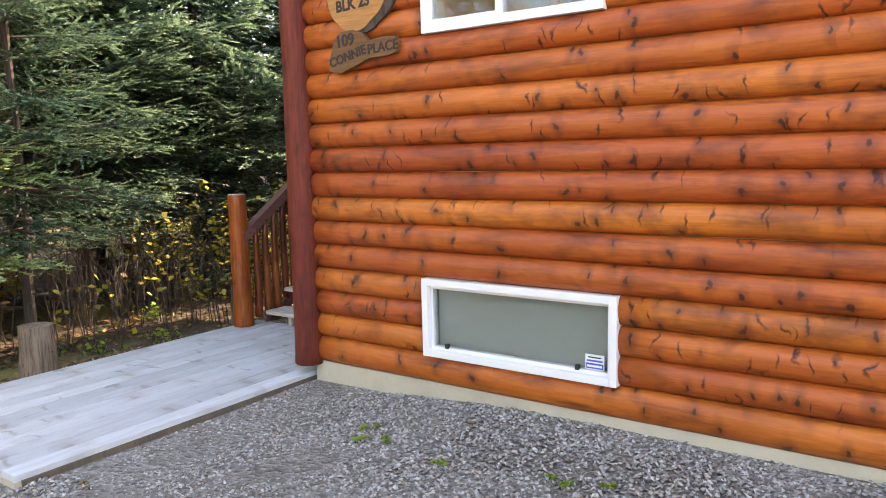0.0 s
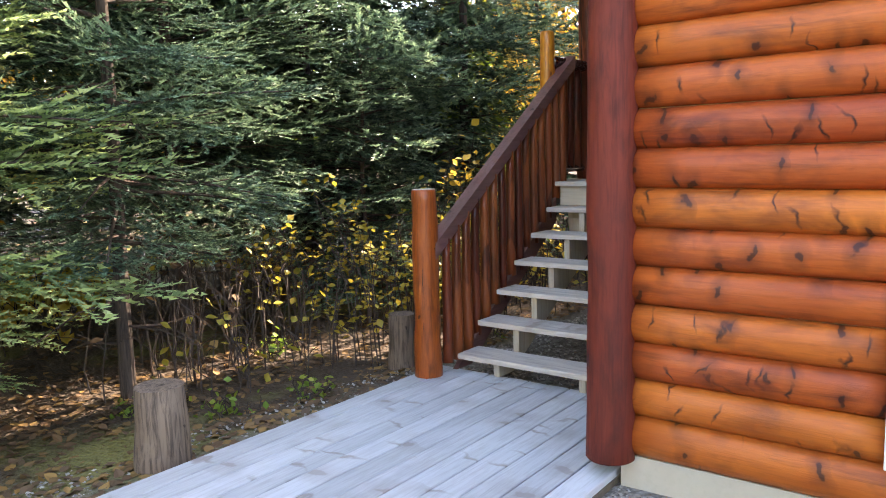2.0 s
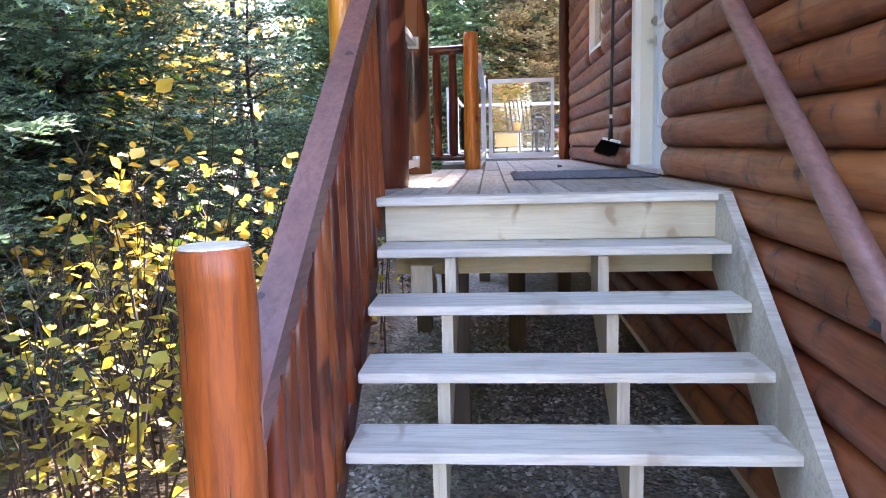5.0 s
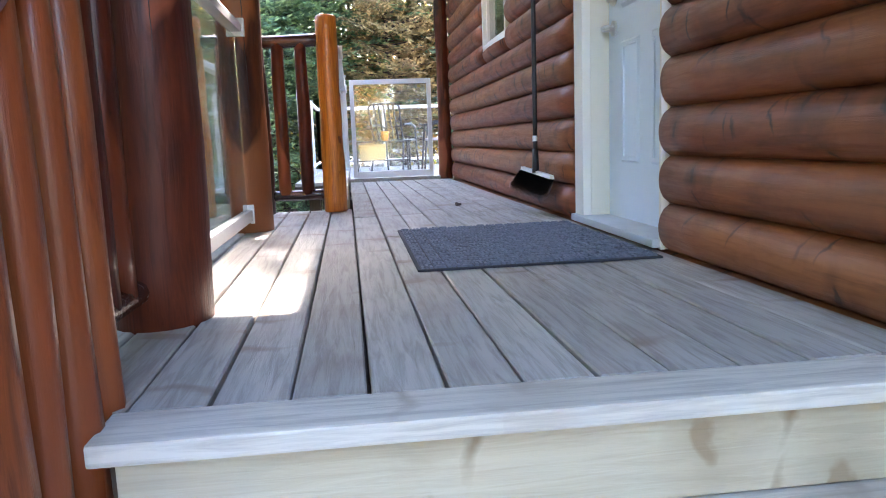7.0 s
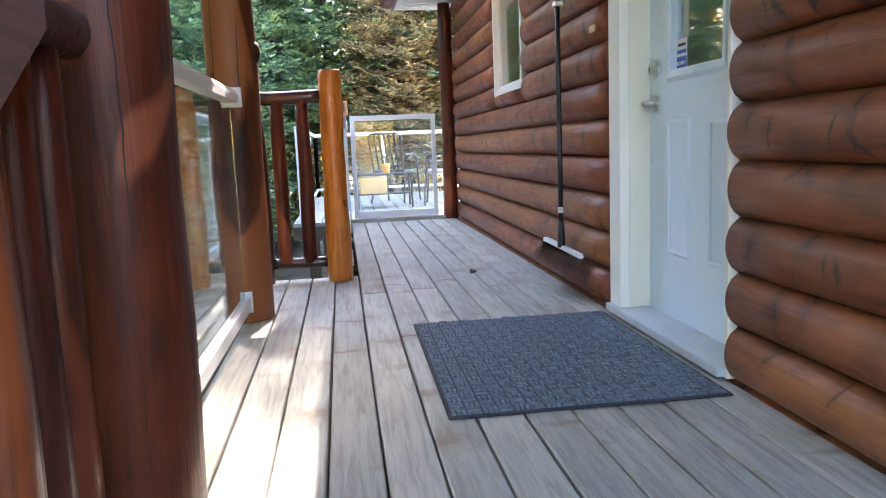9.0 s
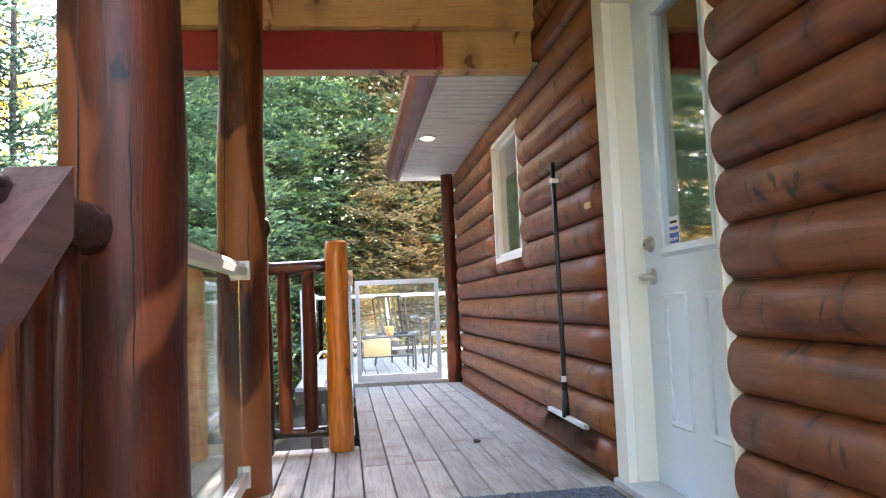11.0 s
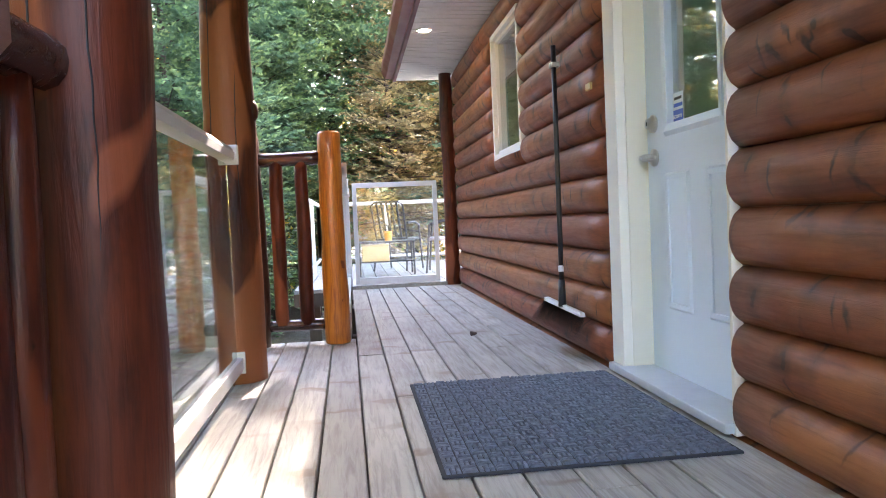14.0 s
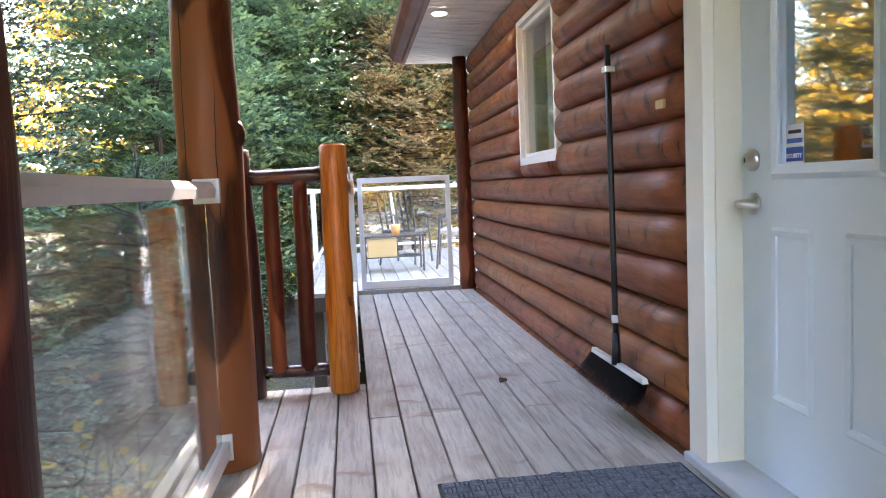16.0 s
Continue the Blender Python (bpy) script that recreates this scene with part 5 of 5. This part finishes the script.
for kind, x, y, h, w, lz, seed, mat, label in TREES:
    tm, gap_, per = KIND[kind]
    t = spruce(h, w, lz, tm, gap_, per, seed, mat, label or "dark green spruce in the mixed wood", 0.022 + h * 0.0038)
    t.location = (x, y, ground_height(x, y) - 0.02)
    t.rotation_euler = (0, 0, seed * 1.7)

protos = [spruce(11 + 2 * i, 2.5 + 0.2 * i, 0.7, T_far, 0.46, 6, 60 + i, M_needle, "spruce in the wood behind", 0.14, 6) for i in range(3)]
spots = []
rt = random.Random(21)
while len(spots) < 18:
    a, d = rt.uniform(-2.4, 3.9), rt.uniform(12, 42)      # angle from +x
    x, y = -5 + d * math.cos(a), 6 + d * math.sin(a)
    clear_sun = -4.6 < x < 8 and y > 8                      # open sky towards the sun
    if clear_sun or (x > -12 and -18 < y < 24) or (-24 < x < -1.5 and y > 14):
        continue
    if all((x - u) ** 2 + (y - v) ** 2 > 5 for u, v in spots):
        spots.append((x, y))
for i, (x, y) in enumerate(spots):
    p = protos[i % 3]
    m = Matrix.Translation((x, y, ground_height(x, y))) @ Matrix.Rotation(rt.uniform(0, 6.28), 4, "Z")
    if i < 3:
        p.location, p.rotation_euler = m.translation, m.to_euler()
    else:
        copy_thing(p, m)


# ---- broad-leaved trees in autumn colour ----
def leaf_tris(centres, size, r, flat=0.0):
    """Folded pointed leaves, four triangles each, at the centres."""
    n = len(centres)
    d = r.normal(0, 1, (n, 3)); d[:, 2] *= 1 - flat; d /= np.linalg.norm(d, axis=1)[:, None]
    e = np.cross(d, r.normal(0, 1, (n, 3)) * (1 - flat) + np.array((0, 0, 1.0)) * (0.3 + 2 * flat)); e /= np.linalg.norm(e, axis=1)[:, None] + 1e-9
    u = np.cross(e, d)
    s = size * r.uniform(0.6, 1.25, n)[:, None]
    base, tip = centres - d * s * 0.55, centres + d * s * 0.6
    l, q = centres + e * s * 0.42 + u * s * 0.08, centres - e * s * 0.42 + u * s * 0.08
    l2, q2 = centres + d * s * 0.28 + e * s * 0.33 + u * s * 0.06, centres + d * s * 0.28 - e * s * 0.33 + u * s * 0.06
    return np.concatenate([np.stack(t, 1) for t in ((base, l, l2), (base, l2, tip), (base, tip, q2), (base, q2, q))], 0).reshape(4, n, 3, 3).transpose(1, 0, 2, 3).reshape(-1, 3, 3)


def fan_leaves(name, centres, size, r, mat, parent, flat=0.0):
    """Leaves as joined four-triangle fans, each leaf one island."""
    t = leaf_tris(centres, size, r, flat).reshape(-1, 4, 3, 3)
    n = len(t)
    v = np.stack((t[:, 0, 0], t[:, 0, 1], t[:, 0, 2], t[:, 1, 2], t[:, 2, 2], t[:, 3, 2]), 1).reshape(-1, 3)
    f = (np.arange(n)[:, None, None] * 6 + np.array(((0, 1, 2), (0, 2, 3), (0, 3, 4), (0, 4, 5)))).reshape(-1, 3)
    me = bpy.data.meshes.new(name)
    me.from_pydata(v.tolist(), [], f.tolist())
    me.materials.append(mat)
    ob = new(name, me)
    if parent:
        ob.parent = parent
    return ob


def broadleaf(height, spread, leaves, seed, mat, label, size=0.13):
    t = thing("birch_tree", (0, 0, 0), label, "tree", "autumn trees")
    r, rd = np.random.default_rng(seed), random.Random(seed)
    bm = tube(bmesh.new(), [(0.1 * math.sin(i * 0.7), 0.1 * math.cos(i), height * i / 8) for i in range(9)], [0.10 * (1 - 0.9 * i / 8) + 0.01 for i in range(9)], 7, 0.05)
    cs = []
    for i in range(26):
        a, z = rd.uniform(0, 6.28), height * rd.uniform(0.2, 0.97)
        L = spread * (1.1 - 0.7 * z / height) * rd.uniform(0.6, 1.1)
        e = np.array((L * math.cos(a), L * math.sin(a), z + L * 0.5))
        tube(bm, [(0, 0, z), tuple(e * 0.5 + np.array((0, 0, z * 0.5))), tuple(e)], [0.03, 0.018, 0.005], 4, 0, False)
        k = leaves // 26
        f = r.uniform(0.25, 1.1, k)[:, None]
        cs.append(np.array((0, 0, z)) * (1 - f) + e * f + r.normal(0, 0.28, (k, 3)) * (0.4 + f))
    fan_leaves("crown", np.concatenate(cs), size, r, mat, t)
    part("trunk", bm, M_twig, t)
    return t


bl = [broadleaf(7.5, 2.2, 5200, 31, M_gold, "golden autumn birch in the wood behind"), broadleaf(6.0, 2.0, 4200, 32, M_gold, "yellow autumn birch in the wood behind"), broadleaf(5.0, 1.9, 3600, 33, M_green, "yellow-green young birch in the wood")]
BIRCH = [(-12.8, 19.5), (-11.6, 13.4), (-10.6, 11.4), (-11.4, 16.4), (-13.5, 6.2), (-14.5, 10.5), (-11.5, 24.0), (-15.5, 3.0), (-13.0, 0.5), (-11.8, 18.5), (-8.5, 23.5), (-6.2, 25.5), (-2.4, 23.5), (-16.5, 8.0), (-17, 13), (-14, 20), (-3.8, 28), (-10, 27),
         (-6, -9), (-2, -11), (2.5, -10), (6, -12), (-9.5, -7), (10, -9), (0.5, -14), (-4.5, -14)]
for i, (x, y) in enumerate(BIRCH):
    m = Matrix.Translation((x, y, ground_height(x, y) - 0.03)) @ Matrix.Rotation(i * 2.3, 4, "Z")
    if i < 3:
        bl[i].location, bl[i].rotation_euler = m.translation, m.to_euler()
    else:
        copy_thing(bl[i % 3], m)

# distant wood all round
bm = bmesh.new()
rb = random.Random(9)
for k in range(90):
    a0, a1 = 2 * math.pi * k / 90, 2 * math.pi * (k + 1) / 90
    h = rb.uniform(5, 9)
    v = [bm.verts.new((-5 + 75 * math.cos(a), 6 + 75 * math.sin(a), z)) for a, z in ((a0, -1), (a1, -1), (a1, h * rb.uniform(0.6, 0.9)), ((a0 + a1) / 2, h), (a0, h * rb.uniform(0.6, 0.9)))]
    bm.faces.new(v)
mb = Mat("distant_wood", 0.9)
tcb = mb.n("TexCoord").outputs["Object"]
mb.color(mb.ramp(mb.noise(tcb, 0.35, 6.0, 0.7), [(0.35, (0.02, 0.045, 0.02)), (0.5, (0.06, 0.09, 0.03)), (0.62, (0.34, 0.25, 0.06)), (0.75, (0.20, 0.20, 0.06))]))
tagged(part("backdrop", bm, mb.m), "distant mixed autumn wood", "forest", kind="structure")


# ---- undergrowth ----
def shrub(x, y, stems, height, spread, leaves, seed, mat, label, size=0.075, single=False):
    """Thin upright stems with scattered leaves."""
    t = thing("shrub", (x, y, ground_height(x, y)), label, "shrub", "undergrowth shrubs")
    rd, r = random.Random(seed), np.random.default_rng(seed)
    g = ground_height(x, y) - 0.03
    bm, tips = bmesh.new(), []
    for i in range(stems):
        a, q = rd.uniform(0, 6.28), rd.uniform(0, 1) ** 0.6
        bx, by = x + spread * 0.5 * q * math.cos(a), y + spread * 0.5 * q * math.sin(a)
        h = height * rd.uniform(0.55, 1.1)
        lean = (rd.uniform(-0.3, 0.3) * h, rd.uniform(-0.3, 0.3) * h)
        pts = [(bx + lean[0] * f * f + rd.uniform(-.02, .02), by + lean[1] * f * f + rd.uniform(-.02, .02), g + h * f) for f in (0, 0.25, 0.5, 0.75, 1)]
        tube(bm, pts, [0.007, 0.006, 0.005, 0.0035, 0.002], 4, 0, False)
        for k in range(rd.randint(2, 4)):
            f = rd.uniform(0.35, 0.95)
            p = Vector(pts[int(f * 4)])
            e = p + Vector((rd.uniform(-.25, .25), rd.uniform(-.25, .25), rd.uniform(0.02, .25))) * min(1.0, 2.5 * height)
            tube(bm, [p, (p + e) / 2 + Vector((0, 0, 0.02)), e], [0.004, 0.003, 0.0015], 3, 0, False)
            tips += [tuple(p.lerp(e, s)) for s in (0.45, 0.75, 1.0)]
        tips += pts[2:]
    tagged(part("brushwood", bm, M_twig, t), kind="stuff")
    if leaves:
        c = np.array(tips)[r.integers(0, len(tips), leaves)] + r.normal(0, 0.05, (leaves, 3)) * min(1.0, 5 * height)
        c[:, 2] = np.maximum(c[:, 2], g + 0.045)
        if single:
            meshes = []
            for k in range(6):
                ob = fan_leaves("leaf", np.zeros((1, 3)), size, np.random.default_rng(seed + k), mat, None, 0.75)
                meshes.append(ob.data)
                bpy.data.objects.remove(ob)
            for k, p in enumerate(c):
                piece("leaf", meshes[k % 6], tuple(p), t, (rd.uniform(-.6, .6), rd.uniform(-.6, .6), rd.uniform(0, 6.28)))
        else:
            ob = fan_leaves("leaves", c, size, r, mat, t, 0.3)
            ob.matrix_parent_inverse = WORLD[t.name].inverted()
            tagged(ob, kind="stuff")
    return t


shrub(-6.55, 5.15, 22, 1.45, 1.0, 290, 201, M_leaf, "leggy shrub with large yellow leaves beside the stairs", 0.062, True)
shrub(-6.85, 6.1, 24, 1.4, 1.3, 300, 202, M_leaf, "leggy shrub with large yellow leaves beside the stairs", 0.062, True)
shrub(-6.5, 7.1, 22, 1.4, 1.3, 240, 203, M_leaf, "leggy shrub with yellow and green leaves by the porch", 0.060, True)
shrub(-6.2, 5.75, 16, 1.25, 0.9, 200, 209, M_leaf, "leggy shrub with large yellow leaves beside the stairs", 0.062, True)
shrub(-7.6, 5.2, 20, 1.2, 1.2, 90, 204, M_leaf, "thin shrub with scattered yellow leaves", 0.065, True)
shrub(-6.9, 4.1, 16, 0.8, 1.3, 45, 205, M_leaf, "thin shrub with a few yellow leaves", 0.068, True)
shrub(-7.2, 7.6, 24, 1.9, 1.6, 300, 206, M_gold, "tall golden shrub under the spruces", 0.085)
shrub(-6.3, 8.6, 20, 1.3, 1.4, 160, 207, M_gold, "low golden shrub below the porch", 0.08)
shrub(-6.4, 10.4, 20, 1.3, 1.6, 120, 208, M_leaf, "bare shrub with a few yellow leaves", 0.07)
# Added brush; its gold stands in for sunlight on a yellow clearing.
for i, (x, y) in enumerate(((-10.0, 3.7), (-10.8, 4.4), (-11.4, 3.4), (-10.3, 2.6), (-9.4, 3.1))):
    shrub(x, y, 14, 0.75, 1.5, 420, 230 + i, M_gold, "low golden brush added in place of a sunlit clearing", 0.085)
rsb = random.Random(77)
for i in range(34):
    x, y = rsb.uniform(-12.5, -7.0), rsb.uniform(0.5, 13)
    shrub(x, y, 15, rsb.uniform(0.9, 1.7), 1.6, rsb.choice((0, 30, 60, 140)), 300 + i, rsb.choice((M_leaf, M_gold, M_litter, M_green)), "brushwood with thin bare stems under the spruces", 0.07)
for i in range(10):
    x, y = rsb.uniform(-9, -2), rsb.uniform(18.5, 23)
    shrub(x, y, 16, rsb.uniform(1.2, 2.2), 1.8, 200, 400 + i, rsb.choice((M_gold, M_rust, M_green)), "autumn brush beyond the terrace", 0.09)
for i, (x, y) in enumerate(((-6.15, 4.05), (-6.9, 3.3), (-6.4, 3.6), (-7.4, 4.7), (-6.0, 6.0), (-2.78, 3.03), (-2.52, 3.0), (-2.07, 2.84), (-1.48, 3.0), (-1.27, 3.1), (-2.68, 2.96))):
    shrub(x, y, 8 if x < -5 else 2, 0.16 if x < -5 else 0.03, 0.35 if x < -5 else 0.16, 45 if x < -5 else 26, 500 + i, M_green, "small green weed on the ground", 0.05 if x < -5 else 0.026)

# dry leaves on the ground
r = np.random.default_rng(40)
n = 9000
xy = np.stack((-5.75 - np.abs(r.normal(0, 2.3, n)), r.uniform(0.2, 12.5, n)), 1)
c = np.array([(x, y, ground_height(x, y) + 0.012) for x, y in xy])
lit = fan_leaves("leaf_litter", c, 0.065, r, M_litter, None, 0.75)
tagged(lit, "brown and yellow dead leaves covering the forest floor", "leaves", kind="stuff")
c = np.array([(x, y, ground_height(x, y) + 0.014) for x, y in zip(r.uniform(-3.7, 0.4, 34), r.uniform(0.9, 3.5, 34))])
tagged(fan_leaves("fallen_leaves", c, 0.06, r, M_litter, None, 0.8), "a few fallen leaves on the gravel", "leaves", kind="stuff")


# ---- gravel stones ----
def stones(name, xs, ys, size, r, label):
    n = len(xs)
    octa = np.array(((1, 0, 0), (-1, 0, 0), (0, 1, 0), (0, -1, 0), (0, 0, 1), (0, 0, -1.0)))
    fc = np.array(((0, 2, 4), (2, 1, 4), (1, 3, 4), (3, 0, 4), (2, 0, 5), (1, 2, 5), (3, 1, 5), (0, 3, 5)))
    s = size * r.uniform(0.5, 1.35, (n, 1, 1)) * np.array((1, 0.75, 0.55)) * (1 + r.uniform(-0.25, 0.25, (n, 6, 3)))
    v = octa[None] * s + r.normal(0, size * 0.14, (n, 6, 3))
    a = r.uniform(0, 6.28, n)[:, None]
    x = v[..., 0] * np.cos(a) - v[..., 1] * np.sin(a)
    y = v[..., 0] * np.sin(a) + v[..., 1] * np.cos(a)
    tilt = r.normal(0, 0.35, n)[:, None]
    z = v[..., 2] + x * tilt
    g = np.array([ground_height(p, q) for p, q in zip(xs, ys)])
    v = np.stack((x + xs[:, None], y + ys[:, None], z + g[:, None] + size * 0.25), -1).reshape(-1, 3)
    f = (np.arange(n)[:, None, None] * 6 + fc).reshape(-1, 3)
    me = bpy.data.meshes.new(name)
    me.from_pydata(v.tolist(), [], f.tolist())
    me.materials.append(M_stone)
    tagged(new(name, me), label, "gravel", kind="stuff")


r = np.random.default_rng(51)
n = 34000
stones("gravel", r.uniform(-3.8, 0.9, n), 3.70 - 3.0 * r.random(n) ** 1.05, 0.0125, r, "loose grey crushed gravel in front of the house")
n = 7000
stones("gravel", r.uniform(-5.6, -3.9, n), r.uniform(4.6, 9.5, n), 0.017, r, "grey gravel under the porch stairs")
n = 2500
stones("gravel", r.uniform(-6.6, -5.6, n), r.uniform(1.0, 6.5, n), 0.014, r, "scattered grey gravel beside the walkway")

# ---- parked vehicle beyond the terrace ----
car = thing("parked_car", (0, 0, 0), "pale silver parked car seen through the glass gate", "car")
bm = prism(bmesh.new(), [(-2.2, 0.35), (2.2, 0.35), (2.25, 0.75), (2.1, 0.95), (1.2, 1.05), (0.55, 1.55), (-1.5, 1.62), (-2.1, 1.1), (-2.25, 0.8)], "y", -0.85, 0.85)
bmesh.ops.bevel(bm, geom=list(bm.edges), offset=0.06, segments=2, affect="EDGES")
part("body", bm, M_silver, car)
for s in (-0.86, 0.85):
    part("side_window", prism(bmesh.new(), [(1.0, 1.08), (0.5, 1.48), (-1.4, 1.53), (-1.75, 1.1)], "y", s, s + 0.01), M_black, car)
part("windscreen", prism(bmesh.new(), [(1.24, 1.07), (0.62, 1.53), (0.60, 1.50), (1.20, 1.05)], "y", -0.68, 0.68), M_black, car)
for wx in (-1.4, 1.4):
    for wy in (-0.87, 0.67):
        w_ = part("wheel", tube(bmesh.new(), [(wx, wy, 0.34), (wx, wy + 0.2, 0.34)], [0.34, 0.34], 20), M_tyre, car)
        part("rim", tube(bmesh.new(), [(wx, wy - 0.01, 0.34), (wx, wy + 0.21, 0.34)], [0.2, 0.2], 16), M_alu, w_)
car.location, car.rotation_euler = (-4.6, 25.5, ground_height(-4.6, 25.5)), (0, 0, radians(12))


# ---- boards of the decks, one by one ----
def board_mesh(length, width, th, seed):
    rd = random.Random(seed)
    bm = bmesh.new()
    n = 5
    rows = []
    for i in range(n + 1):
        y = length * i / n
        w = width / 2
        j = rd.uniform(-0.0012, 0.0012)
        rows.append([bm.verts.new(p) for p in ((-w + j, y, -th), (-w + j, y, -0.004), (-w + 0.004 + j, y, 0), (w - 0.004 + j, y, 0), (w + j, y, -0.004), (w + j, y, -th))])
    for a, b in zip(rows, rows[1:]):
        for k in range(6):
            bm.faces.new((a[k], a[(k + 1) % 6], b[(k + 1) % 6], b[k]))
    bm.faces.new(rows[0][::-1]), bm.faces.new(rows[-1])
    bmesh.ops.recalc_face_normals(bm, faces=bm.faces)
    return bm


def lay(parent, x0, x1, y0, y1, z, pitch, mat, joints, seed, skew=0.0, pivot=0.0):
    """Parallel boards along y, butted at staggered joints; skew turns them slightly about y = pivot."""
    rd = random.Random(seed)
    cache = {}
    n = int(round((x1 - x0) / pitch))
    for i in range(n):
        x = x0 + pitch * (i + 0.5)
        cuts = [y0] + ([joints[(i * 2 + (i // 2)) % len(joints)]] if joints else []) + [y1]
        cuts = sorted(c for c in cuts if y0 <= c <= y1)
        for a, b in zip(cuts, cuts[1:]):
            if b - a < 0.05:
                continue
            key = (round(b - a, 3), rd.randint(0, 1))
            if key not in cache:
                cache[key] = mesh_of("board", board_mesh(b - a - 0.003, pitch - 0.007, 0.038, len(cache)), mat)
            piece("board", cache[key], (x - skew * (a - pivot), a, z + rd.uniform(-0.0015, 0.0015)), parent, (0, rd.uniform(-0.004, 0.004), skew))


lay(deck, -5.6305, -4.955, 6.127, 9.70, DECK, 0.1351, M_board, [], 1, 0.0085, 8.4)
lay(deck, -4.955, -3.872, 6.127, 12.87, DECK, 0.1353, M_board, [9.13, 10.55, 8.2, 9.9, 7.1, 9.14], 2, 0.0085, 8.4)
lay(ter, -5.6, -3.2, 13.125, 17.6, DECK, 0.15, M_board, [], 3)
lay(low, -5.55, -3.825, 1.63, 4.655, LOW, 0.14375, M_low, [], 4)
